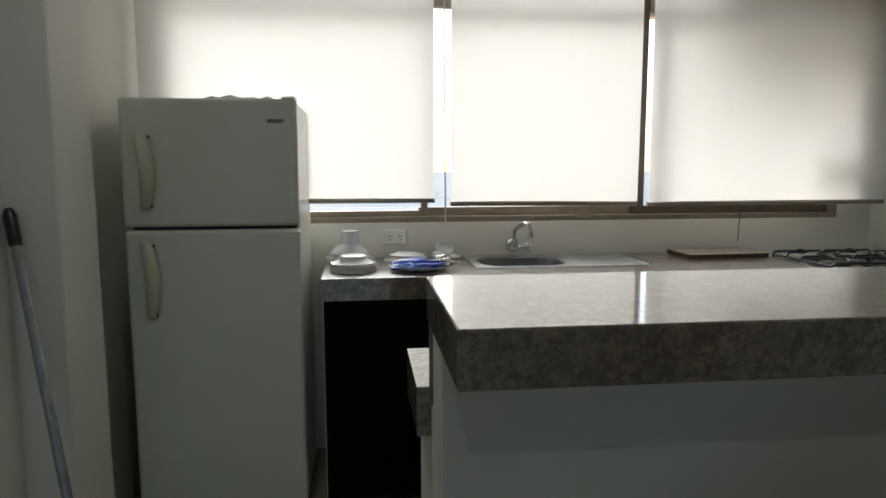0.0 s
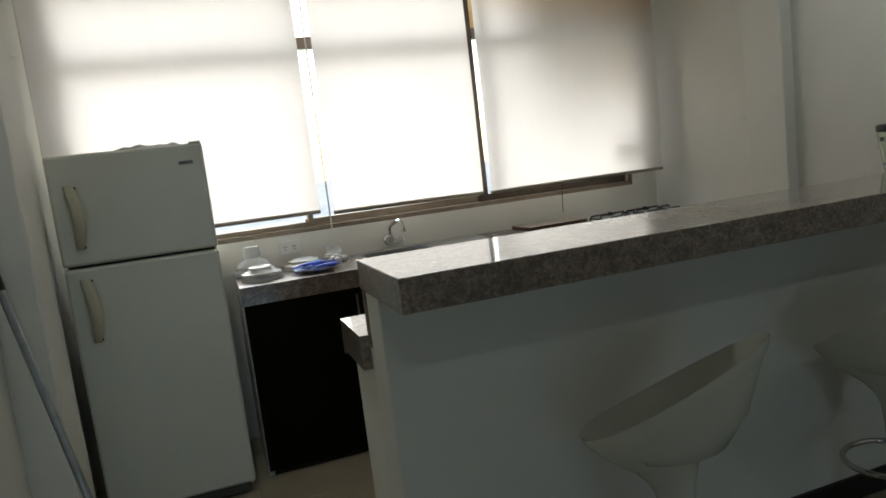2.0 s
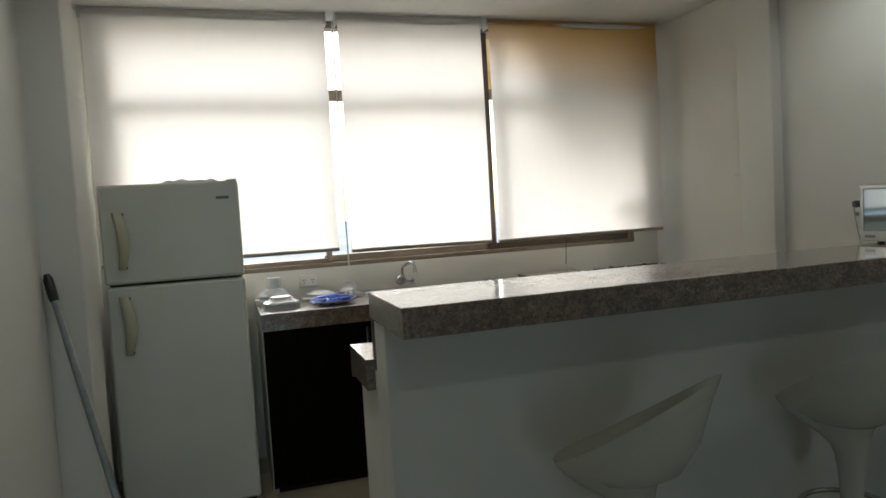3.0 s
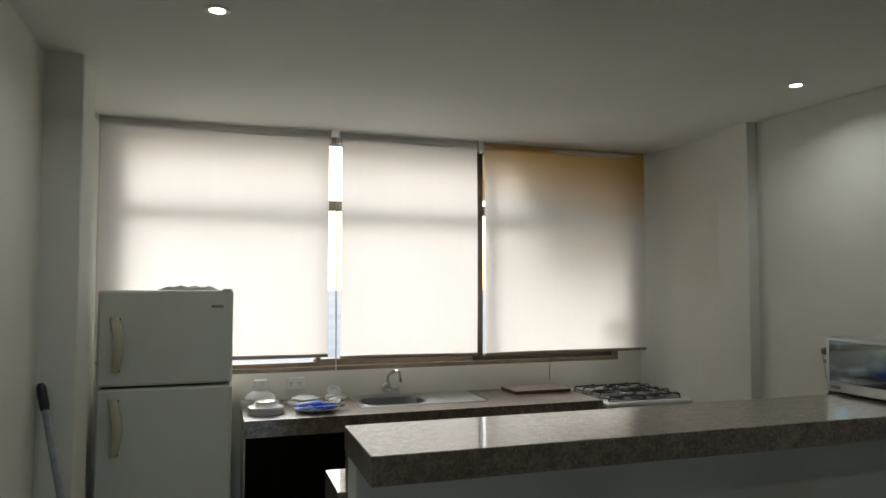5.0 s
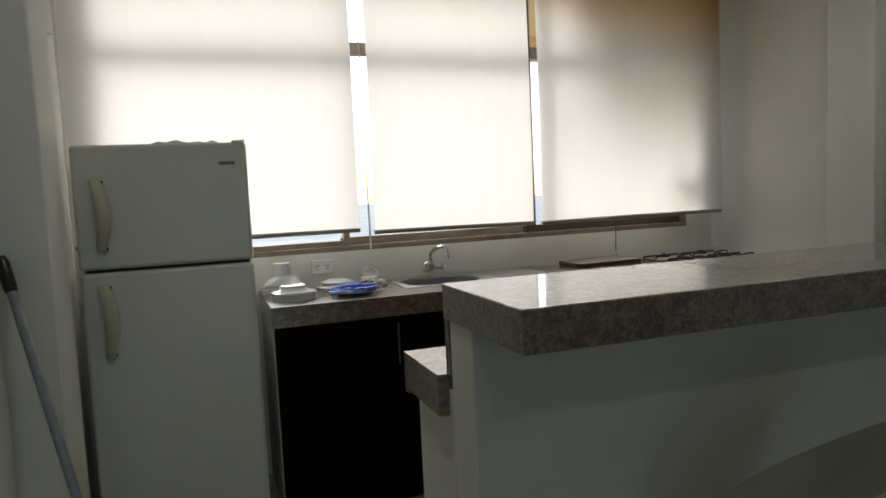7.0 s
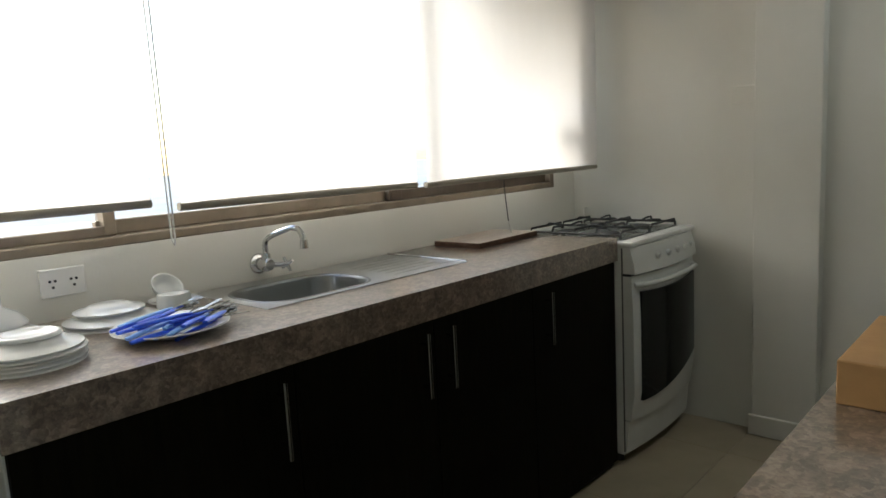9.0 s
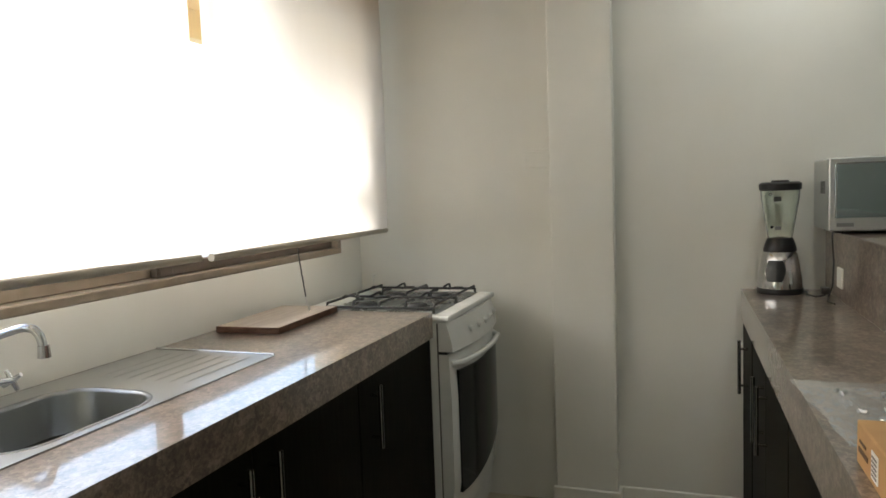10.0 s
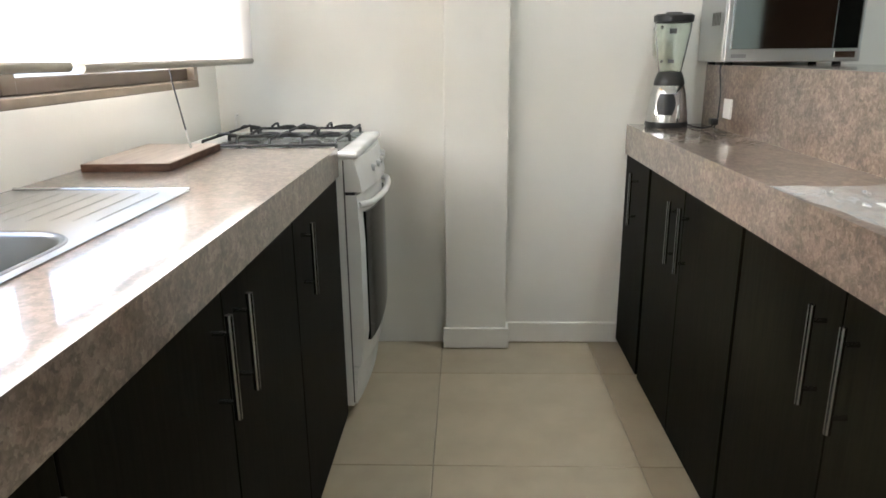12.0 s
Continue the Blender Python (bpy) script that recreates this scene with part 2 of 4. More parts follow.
M_BROOM = mat("grey_metal_pole", (0.32, 0.34, 0.35), 0.35, 0.6, (0.25, 0.27, 0.28), 30)
M_BRISTLE = mat("broom_bristles", (0.05, 0.06, 0.10), 0.8)
M_PLINTH = mat("black_skirting", (0.010, 0.010, 0.010), 0.4, 0, (0.016, 0.015, 0.014), 10)
M_LAMP = emit_material("lamp_glow", (1.0, 0.98, 0.94), 8.0)
M_BAG = mat("dark_crumpled_plastic", (0.05, 0.05, 0.045), 0.35, 0, (0.10, 0.095, 0.085), 30)
M_AMBER_SLAB = mat("ochre_shade_slab", (0.80, 0.55, 0.24), 0.85, 0, (0.75, 0.50, 0.21), 1.0, 0.2, 8)
M_OUTPALE = mat("pale_facade", (0.62, 0.60, 0.55), 0.85, 0, (0.54, 0.52, 0.48), 0.6)
M_GROUND = mat("street_ground", (0.64, 0.63, 0.60), 0.9, 0, (0.55, 0.54, 0.51), 0.08)


# ---- building blocks ----
def box(bm, x0, x1, y0, y1, z0, z1, bevel=0.0, seg=2):
    g = bmesh.ops.create_cube(bm, size=1.0)["verts"]
    for v in g:
        v.co = Vector(((x0 + x1) / 2 + v.co.x * (x1 - x0), (y0 + y1) / 2 + v.co.y * (y1 - y0), (z0 + z1) / 2 + v.co.z * (z1 - z0)))
    if bevel:
        es = list({e for v in g for e in v.link_edges})
        bmesh.ops.bevel(bm, geom=es, offset=bevel, segments=seg, profile=0.5, affect="EDGES")


def boxes(*rows, bevel=0.0):
    bm = bmesh.new()
    for r in rows:
        box(bm, *r, bevel=bevel)
    return bm


def lathe(bm, profile, segs=32, cx=0.0, cy=0.0, close=False):
    rings = []
    for r, z in profile:
        if r < 1e-5:
            rings.append([bm.verts.new((cx, cy, z))])
        else:
            rings.append([bm.verts.new((cx + r * math.cos(2 * math.pi * i / segs), cy + r * math.sin(2 * math.pi * i / segs), z)) for i in range(segs)])
    if close:
        rings.append(rings[0])
    for a, b in zip(rings, rings[1:]):
        for i in range(segs):
            j = (i + 1) % segs
            if len(a) == 1 and len(b) == 1:
                continue
            if len(a) == 1:
                bm.faces.new((a[0], b[j], b[i]))
            elif len(b) == 1:
                bm.faces.new((a[i], a[j], b[0]))
            else:
                bm.faces.new((a[i], a[j], b[j], b[i]))
    bmesh.ops.recalc_face_normals(bm, faces=bm.faces[:])


def tube(bm, pts, r, segs=10, closed=False):
    """A round bar along points; r is one radius or one for each point."""
    P = [Vector(p) for p in pts]
    rr = r if isinstance(r, (list, tuple)) else [r] * len(P)
    rings = []
    side = None
    for i, p in enumerate(P):
        a = P[i - 1] if (i or closed) else p
        b = P[(i + 1) % len(P)] if (i + 1 < len(P) or closed) else p
        d = (b - a).normalized()
        if side is None:
            side = d.orthogonal().normalized()
        side = (side - d * side.dot(d)).normalized()
        up = d.cross(side)
        rings.append([bm.verts.new(p + rr[i] * (side * math.cos(2 * math.pi * k / segs) + up * math.sin(2 * math.pi * k / segs))) for k in range(segs)])
    for a, b in zip(rings, rings[1:] + ([rings[0]] if closed else [])):
        for k in range(segs):
            j = (k + 1) % segs
            bm.faces.new((a[k], a[j], b[j], b[k]))
    if not closed:
        bm.faces.new(rings[0][::-1])
        bm.faces.new(rings[-1])
    bmesh.ops.recalc_face_normals(bm, faces=bm.faces[:])


def arc(c, r, a0, a1, n, plane="yz"):
    """Points of an arc in a plane through c."""
    out = []
    for i in range(n + 1):
        a = radians(a0 + (a1 - a0) * i / n)
        u, v = r * math.cos(a), r * math.sin(a)
        out.append((c[0], c[1] + u, c[2] + v) if plane == "yz" else (c[0] + u, c[1], c[2] + v) if plane == "xz" else (c[0] + u, c[1] + v, c[2]))
    return out


def mesh_of(name, bm, material, smooth=True, angle=50, flats=True):
    """Smooth shading that keeps corners sharp and large flat faces flat beside their narrow bevels."""
    me = bpy.data.meshes.new(name)
    bm.normal_update()
    if smooth:
        for f in bm.faces:
            f.smooth = True
        for e in bm.edges:
            if len(e.link_faces) == 2:
                a, b = e.link_faces
                turn = a.normal.angle(b.normal, 0.0)
                small, big = sorted((a.calc_area(), b.calc_area()))
                e.smooth = not (turn > radians(angle) or (flats and turn > radians(12) and big > 6 * small))
    bm.to_mesh(me)
    bm.free()
    me.materials.append(material)
    return me


def part(name, bm, material, parent, label="", at=None, smooth=True, flats=True):
    ob = new(name, mesh_of(name, bm, material, smooth, flats=flats))
    ob.parent = parent
    if at is not None:
        ob.matrix_basis = at
    if label:
        tagged(ob, label)
    return ob


def thing(name, m, label, category, group="", kind=""):
    ob = new(name)
    ob.empty_display_size = 0.1
    ob.matrix_basis = m
    return tagged(ob, label, category, group, kind)


def solid(name, bm, material, label, category, group="", kind="", at=None):
    ob = new(name, mesh_of(name, bm, material))
    if at is not None:
        ob.matrix_basis = at
    return tagged(ob, label, category, group, kind)


def structure(name, bm, material, label, category, at=None):
    return solid(name, bm, material, label, category, "", "structure", at)


# ---- the room ----
WX0, WX1, WZ0 = -0.66, 2.49, 1.06       # window opening up to the ceiling
wall = structure("wall_north", boxes((XL - T, XR + T, YW, YW + T, -0.1, WZ0), (XL - T, WX0, YW, YW + T, WZ0, ZC + 0.1),
                 (WX1, XR + T, YW, YW + T, WZ0, ZC + 0.1)), M_WALL, "white painted wall below and beside the wide window", "wall")
structure("wall_east", boxes((XR, XR + T, YB - T, YW, -0.1, ZC + 0.1)), M_WALL, "off-white painted plaster wall beside stove and bar", "wall")
structure("wall_west", boxes((XL - T, XL, YB - T, YW, -0.1, ZC + 0.1)), M_WALL, "off-white painted plaster wall beside the fridge", "wall")
S0, S1, SZ1 = -0.62, 0.72, 2.10             # unseen glass door behind the walk, added to let in fill light
structure("wall_south", boxes((XL, S0, YB - T, YB, -0.1, ZC + 0.1), (S1, XR, YB - T, YB, -0.1, ZC + 0.1), (S0, S1, YB - T, YB, -0.1, 0.02), (S0, S1, YB - T, YB, SZ1, ZC + 0.1)), M_WALL, "plain off-white wall closing the room", "wall")
structure("ceiling", boxes((XL - T, XR + T, YB - T, YW + T, ZC, ZC + 0.12)), M_CEIL, "flat white painted plaster ceiling", "ceiling")
structure("pillar_east", boxes((2.605, XR + 0.01, -1.014, -0.77, 0.0, ZC + 0.01), bevel=0.004), M_WALL, "shallow white painted pillar on the wall by the stove", "pillar")
structure("pillar_west", boxes((XL - 0.01, -0.636, -1.12, -0.86, 0.0, ZC + 0.01), bevel=0.006), M_WALL, "shallow white painted pillar on the wall by the fridge", "pillar")
ledge = bmesh.new()
box(ledge, XL - 0.01, XL + 0.072, -0.70, -0.36, 1.915, 2.010, 0.006)
for v in ledge.verts:
    v.co.z += (2.010 - v.co.z) * 0.60 * (v.co.y + 0.70) / 0.34      # thins out towards the window
structure("wall_ledge", ledge, M_WALL, "small white plaster ledge on the wall above the fridge", "ledge")
structure("wall_cover", boxes((XR - 0.0055, XR + 0.01, -0.762, -0.66, 1.385, 1.455), bevel=0.003), M_WALL, "painted-over junction box cover on the wall", "cover plate")


def baseboard(name, x0, x1, y0, y1, label="low white painted baseboard along the wall"):
    structure(name, boxes((x0, x1, y0, y1, 0.004, 0.09), bevel=0.003), M_TRIM, label, "baseboard")


baseboard("baseboard", XR - 0.012, XR + 0.004, -1.47, -1.026)
baseboard("baseboard", 2.593, 2.609, -1.026, -0.760)
baseboard("baseboard", 2.609, XR, -1.026, -1.012)
baseboard("baseboard", XR - 0.012, XR + 0.004, YB, -1.92)
baseboard("baseboard", XL - 0.004, XL + 0.012, YB, -4.066)
baseboard("baseboard", XL - 0.004, XL + 0.012, -3.054, -1.122)
room_door = thing("door_1", pose(XL, -3.06, 0), "closed dark reddish-brown wooden door of the living area", "door", kind="structure")
part("leaf", boxes((-0.01, 0.014, -0.94, -0.06, 0.006, 2.03), bevel=0.003), M_DOORWOOD, room_door)
for y0, y1, z0, z1 in ((-1.0, -0.942, 0.004, 2.09), (-0.058, 0.0, 0.004, 2.09), (-0.942, -0.058, 2.032, 2.09)):
    part("door_frame", boxes((-0.01, 0.022, y0, y1, z0, z1), bevel=0.003), M_DOORWOOD, room_door)
bm = bmesh.new()
tube(bm, [(0.012, -0.86, 1.0), (0.06, -0.86, 1.0), (0.062, -0.75, 1.0)], 0.009, 10)
part("door_handle", bm, M_STEEL, room_door, "brushed steel lever handle")
baseboard("baseboard", XL, S0, YB - 0.004, YB + 0.012)
baseboard("baseboard", S1, XR, YB - 0.004, YB + 0.012)

# ---- windows ----
fill_door = thing("added_fill_door", pose(0, 0, 0), "unseen aluminium glass door added to light the living area", "window", kind="structure")
for x0, x1, z0, z1 in ((S0, S1, 0.02, 0.07), (S0, S1, SZ1 - 0.05, SZ1), (S0, S0 + 0.05, 0.07, SZ1 - 0.05), (S1 - 0.05, S1, 0.07, SZ1 - 0.05), (S0 + 0.05, S1 - 0.05, 1.0, 1.05)):
    part("window_frame", boxes((x0, x1, YB - 0.11, YB - 0.05, z0, z1), bevel=0.003), M_ALU, fill_door)
for z0, z1 in ((0.071, 0.999), (1.051, SZ1 - 0.051)):
    p = part("pane", boxes((S0 + 0.051, S1 - 0.051, YB - 0.084, YB - 0.08, z0, z1)), M_PANE, fill_door, "clear glass pane")
    p.visible_shadow = False
window = thing("window_1", pose(0, 0, 0), "wide aluminium sliding window with bronze frame behind roller blinds", "window", kind="structure")
YF = YW + 0.03
for x0, x1, z0, z1 in ((WX0, WX1, WZ0, 1.085), (WX0, WX1, 2.43, ZC), (WX0, WX0 + 0.035, 1.085, 2.43), (WX1 - 0.035, WX1, 1.085, 2.43)):
    part("window_frame", boxes((x0, x1, YF - 0.03, YF + 0.06, z0, z1), bevel=0.003), M_ALU, window)
for x0, x1, y in ((WX0 + 0.035, 0.46, YF - 0.005), (0.42, 1.47, YF + 0.022), (1.44, WX1 - 0.035, YF - 0.005)):
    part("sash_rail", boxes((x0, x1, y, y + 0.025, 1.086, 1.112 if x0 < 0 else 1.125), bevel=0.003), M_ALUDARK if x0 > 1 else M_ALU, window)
for x, w, y in ((0.445, 0.03, YF - 0.008), (1.474, 0.054, YF - 0.008)):
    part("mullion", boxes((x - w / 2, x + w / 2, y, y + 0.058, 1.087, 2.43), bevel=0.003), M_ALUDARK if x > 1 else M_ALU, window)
part("transom", boxes((WX0 + 0.035, 0.429, YF - 0.006, YF + 0.055, 2.025, 2.085), bevel=0.004), M_ALU, window)
part("transom", boxes((0.461, 1.446, YF - 0.006, YF + 0.055, 2.025, 2.085), bevel=0.004), M_ALU, window)
part("transom", boxes((1.502, WX1 - 0.035, YF - 0.006, YF + 0.055, 2.025, 2.085), bevel=0.004), M_ALU, window)
for x0, x1 in ((WX0 + 0.036, 0.428), (0.462, 1.445), (1.503, WX1 - 0.036)):
    for z0, z1 in ((1.126, 2.024), (2.086, 2.429)):
        p = part("pane", boxes((x0, x1, YF + 0.028, YF + 0.032, z0, z1)), M_PANE, window, "clear glass pane")
        p.visible_shadow = False


def roller_blind(x0, x1, z0, sag, chain_x, cloth=M_FABRIC, label="cream roller blind lowered over the window, back-lit by daylight"):
    """A roller blind: tube on two brackets, hanging cloth with a slight curl, bottom rail, bead chain."""
    w = x1 - x0
    b = thing("roller_blind", pose(x0, -0.06, 0), label, "roller blind", "kitchen roller blinds")
    bm = bmesh.new()
    nx, nz = 40, 24
    zt = 2.464
    grid = []
    for j in range(nz + 1):
        row = []
        for i in range(nx + 1):
            u, v = i / nx, j / nz
            curl = 0.010 * (abs(u - 0.5) * 2) ** 3 * math.sin(v * 2.6) + 0.004 * math.sin(u * 7 + v * 2)
            row.append(bm.verts.new((0.012 + u * (w - 0.024), -curl, zt + (z0 + 0.012 + sag * u - zt) * v)))
        grid.append(row)
    for j in range(nz):
        for i in range(nx):
            bm.faces.new((grid[j][i], grid[j][i + 1], grid[j + 1][i + 1], grid[j + 1][i]))
    part("cloth", bm, cloth, b, "cream woven screen cloth")
    bm = bmesh.new()
    tube(bm, [(0.010, 0.022, 2.438), (w - 0.010, 0.022, 2.438)], 0.024, 16)
    part("roller", bm, M_BRACKET, b)
    bm = bmesh.new()
    tube(bm, [(0.010, 0, z0 + 0.004), (w - 0.010, 0, z0 + sag + 0.004)], 0.011, 10)
    part("bottom_rail", bm, M_RAIL, b)
    for x in (0.0, w - 0.008):
        part("bracket", boxes((x, x + 0.008, -0.012, 0.055, 2.405, ZC + 0.001), bevel=0.002), M_BRACKET, b)
    for dy in ((-0.010, 0.012) if chain_x is not None else ()):
        bm = bmesh.new()
        tube(bm, [(chain_x, dy, 2.43), (chain_x, dy * 1.2, 1.7), (chain_x + 0.004, dy * 0.8, 1.075), (chain_x + 0.005, 0, 1.06)], 0.0022, 6)
        part("bead_chain", bm, M_CHAIN, b)
    return b


roller_blind(-0.745, 0.482, 1.165, 0.0, None)
roller_blind(0.532, 1.402, 1.15, -0.006, -0.016)
roller_blind(1.428, 2.612, 1.14, 0.004, None, M_FABRIC_AMBER, "cream roller blind lowered over the window, amber light painted along its top")

# ---- window counter ----
counter = thing("window_cabinet_run", pose(0, 0, 0), "dark espresso base cabinets under the window worktop", "base cabinet")


def bar_handle(x, y, z0, z1, parent, out):
    """A round steel bar on two posts; out is +1 or -1 along y."""
    bm = bmesh.new()
    yy = y + out * 0.028
    tube(bm, [(x, yy, z0), (x, yy, z1)], 0.006, 12)
    for z in (z0 + 0.03, z1 - 0.03):
        tube(bm, [(x, y - out * 0.002, z), (x, yy, z)], 0.0045, 8)
    part("handle", bm, M_STEEL, parent, "brushed steel bar handle")


def door(x0, x1, z0, z1, y, out, hx, hz0, hz1, parent):
    ya, yb = (y - 0.018, y) if out > 0 else (y, y + 0.018)
    d = part("door", boxes((x0 + 0.002, x1 - 0.002, ya, yb, z0, z1), bevel=0.0015), M_CAB, parent)
    bar_handle(hx, y, hz0, hz1, d, out)


YC0 = -0.472                                # front edge of the window worktop
part("body", boxes((0.03, 2.010, YC0 + 0.025, YW - 0.001, 0.005, 0.815)), M_CABIN, counter)
for x0, x1, hx in ((0.006, 0.56, 0.515), (0.56, 1.01, 0.960), (1.01, 1.47, 1.060), (1.47, 2.010, 1.545)):
    door(x0, x1, 0.03, 0.814, YC0 + 0.006, -1, hx, 0.615, 0.790, counter)
structure("counter_end_wall", boxes((0.004, 0.029, YC0 + 0.0255, YW - 0.001, 0.0, 0.815), bevel=0.002), M_WALL, "white plastered end panel carrying the window worktop", "end panel")
SX0, SX1, SY0, SY1 = 0.655, 1.025, -0.262, 0.005       # sink bowl
worktop = thing("window_worktop", pose(0, 0, 0), "polished brown granite worktop along the window", "worktop")
slab = bmesh.new()
for r in ((0, SX0, YC0, YW - 0.001, 0.865, 0.9), (SX1, 2.024, YC0, YW - 0.001, 0.865, 0.9), (SX0, SX1, SY1, YW - 0.001, 0.865, 0.9), (SX0, SX1, YC0, SY0, 0.865, 0.9)):
    box(slab, *r)
bmesh.ops.remove_doubles(slab, verts=slab.verts[:], dist=1e-5)
part("slab", slab, M_GRANITE, worktop)
part("front_edge", boxes((0, 2.024, YC0, YC0 + 0.022, 0.8155, 0.8648)), M_GRANITE, worktop)
part("end_edge", boxes((0, 0.022, YC0 + 0.0222, YW - 0.001, 0.816, 0.8648)), M_GRANITE, worktop)


def rounded_rect(cx, cy, w, d, r, n=8):
    pts = []
    for sx, sy, a0 in ((1, 1, 0), (-1, 1, 90), (-1, -1, 180), (1, -1, 270)):
        for i in range(n + 1):
            a = radians(a0 + 90 * i / n)
            pts.append((cx + sx * (w / 2 - r) + r * math.cos(a), cy + sy * (d / 2 - r) + r * math.sin(a)))
    return pts


def sink():
    """Stainless steel inset sink: bowl, flat rim sheet, ribbed drainboard, drain."""
    s = thing("kitchen_sink", pose(0, 0, 0.9), "stainless steel inset sink with ribbed drainboard in the granite worktop", "sink")
    cx, cy, w, d = (SX0 + SX1) / 2, (SY0 + SY1) / 2, SX1 - SX0, SY1 - SY0
    bm = bmesh.new()
    rings = []
    for k, z in ((0.0, 0.0025), (-0.003, 0.0045), (-0.010, 0.003), (-0.014, -0.004), (-0.022, -0.10), (-0.045, -0.145), (-0.085, -0.155)):
        rings.append([bm.verts.new((x, y, z)) for x, y in rounded_rect(cx, cy, w + 0.012 + 2 * k, d + 0.012 + 2 * k, max(0.02, 0.10 + k))])
    for a, b in zip(rings, rings[1:]):
        for i in range(len(a)):
            j = (i + 1) % len(a)
            bm.faces.new((a[i], a[j], b[j], b[i]))
    bm.faces.new(rings[-1])
    bmesh.ops.recalc_face_normals(bm, faces=bm.faces[:])
    for f in bm.faces:
        f.normal_flip()
    part("bowl", bm, M_BOWL_SHADED, s, "brushed steel bowl", flats=False)
    # rim sheet with a hole for the bowl
    bm = bmesh.new()
    hole = rounded_rect(cx, cy, w + 0.010, d + 0.010, 0.10)
    ox0, ox1, oy0, oy1 = SX0 - 0.035, 1.372, -0.286, 0.088
    zt = 0.0022
    inner = [bm.verts.new((x, y, zt)) for x, y in hole]
    outer = []
    for x, y in hole:
        dx, dy = x - cx, y - cy
        k = min(((SX0 - 0.03 - cx) / dx) if dx < 0 else ((SX1 + 0.03 - cx) / dx) if dx > 0 else 9e9, ((oy0 - cy) / dy) if dy < 0 else ((oy1 - cy) / dy) if dy > 0 else 9e9)
        outer.append(bm.verts.new((cx + dx * k, cy + dy * k, zt)))
    for i in range(len(hole)):
        j = (i + 1) % len(hole)
        bm.faces.new((inner[i], inner[j], outer[j], outer[i]))
        p, q = outer[i].co, outer[j].co
        if abs(p.x - q.x) > 1e-4 and abs(p.y - q.y) > 1e-4:
            side = min(abs(p.x - SX0 + 0.03), abs(p.x - SX1 - 0.03)) < 1e-4
            bm.faces.new((outer[i], outer[j], bm.verts.new((p.x if side else q.x, q.y if side else p.y, zt))))
    box(bm, SX0 - 0.035, SX0 - 0.029, oy0, oy1, 0.0003, 0.0028)
    box(bm, SX1 + 0.029, ox1, oy0, oy1, 0.0003, 0.0022)
    bmesh.ops.recalc_face_normals(bm, faces=bm.faces[:])
    part("rim", bm, M_SHEET_GLARE, s)
    bm = bmesh.new()
    tube(bm, [(ox1, oy0, 0.0035), (ox1 + 0.006, oy1, 0.0035)], 0.0035, 8)
    part("raised_edge", bm, M_CHROME, s)
    for i in range(7):
        bm = bmesh.new()
        y = -0.235 + i * 0.04
        tube(bm, [(1.10, y, 0.0008), (1.12, y, 0.0018), (1.32, y, 0.0018), (1.34, y, 0.0008)], 0.0022, 8)
        part("drain_rib", bm, M_SHEET_GLARE, s)
    bm = bmesh.new()
    lathe(bm, [(0.0, -0.150), (0.014, -0.150), (0.016, -0.148), (0.034, -0.149), (0.038, -0.153)], 24, cx, cy)
    part("drain", bm, M_CHROME, s)


sink()


def faucet():
    f = thing("faucet", pose(0.855, YW, 0.950), "chrome wall-mounted faucet with a cross handle", "faucet")
    bm = bmesh.new()
    tube(bm, [(0, -0.001, 0), (0, -0.008, 0), (0, -0.014, 0)], [0.032, 0.030, 0.020], 20)
    part("flange", bm, M_CHROME, f)
    bm = bmesh.new()
    tube(bm, [(0, -0.012, 0), (0, -0.05, 0.0), (0, -0.062, 0.0)], [0.019, 0.021, 0.016], 16)
    tube(bm, [(0.001, -0.042, 0.006), (0.001, -0.042, 0.034)], [0.016, 0.012], 16)
    part("body", bm, M_CHROME, f)
    bm = bmesh.new()
    pts = [(0.001, -0.042, 0.028), (0.001, -0.042, 0.058), (0.002, -0.045, 0.070), (0.005, -0.053, 0.079), (0.011, -0.070, 0.088)]
    pts += [(0.020, -0.096, 0.098), (0.029, -0.126, 0.107), (0.034, -0.144, 0.110), (0.039, -0.159, 0.106), (0.042, -0.169, 0.094), (0.044, -0.175, 0.070)]
    tube(bm, pts, 0.0086, 14)
    part("spout", bm, M_CHROME, f)
    bm = bmesh.new()
    tube(bm, [(0.044, -0.175, 0.074), (0.044, -0.175, 0.050)], [0.011, 0.0125], 14)
    part("aerator", bm, M_CHROME, f)
    bm = bmesh.new()
    tube(bm, [(0.018, -0.048, -0.004), (0.058, -0.064, -0.006)], 0.008, 10)
    for a in range(4):
        c, s = math.cos(a * math.pi / 2 + 0.5), math.sin(a * math.pi / 2 + 0.5)
        tube(bm, [(0.058, -0.064, -0.006), (0.058 + 0.008 * c, -0.064 - 0.02 * c, -0.006 + 0.024 * s)], [0.006, 0.0045], 8)
    part("cross_handle", bm, M_CHROME, f)


faucet()


def wall_socket(name, m, w, h, holes, label):
    s = thing(name, m, label, "socket")
    part("plate", boxes((-w / 2, w / 2, -0.008, 0.0, -h / 2, h / 2), bevel=0.003), M_BRACKET, s)
    for x, z in holes:
        bm = bmesh.new()
        tube(bm, [(x, -0.0095, z), (x, -0.007, z)], 0.0035, 8)
        part("socket_hole", bm, M_BLACK, s)
    return s


wall_socket("wall_socket", pose(0.307, YW, 0.992), 0.104, 0.070, ((-0.03, 0.005), (-0.018, 0.005), (-0.024, -0.010), (0.018, 0.005), (0.030, 0.005), (0.024, -0.010)),
            "white double power socket on the splashback wall")
wall_socket("bar_socket", pose(2.405, -1.747, 0.975, 0, 0, 180), 0.066, 0.066, (), "cream single power socket on the granite splashback")

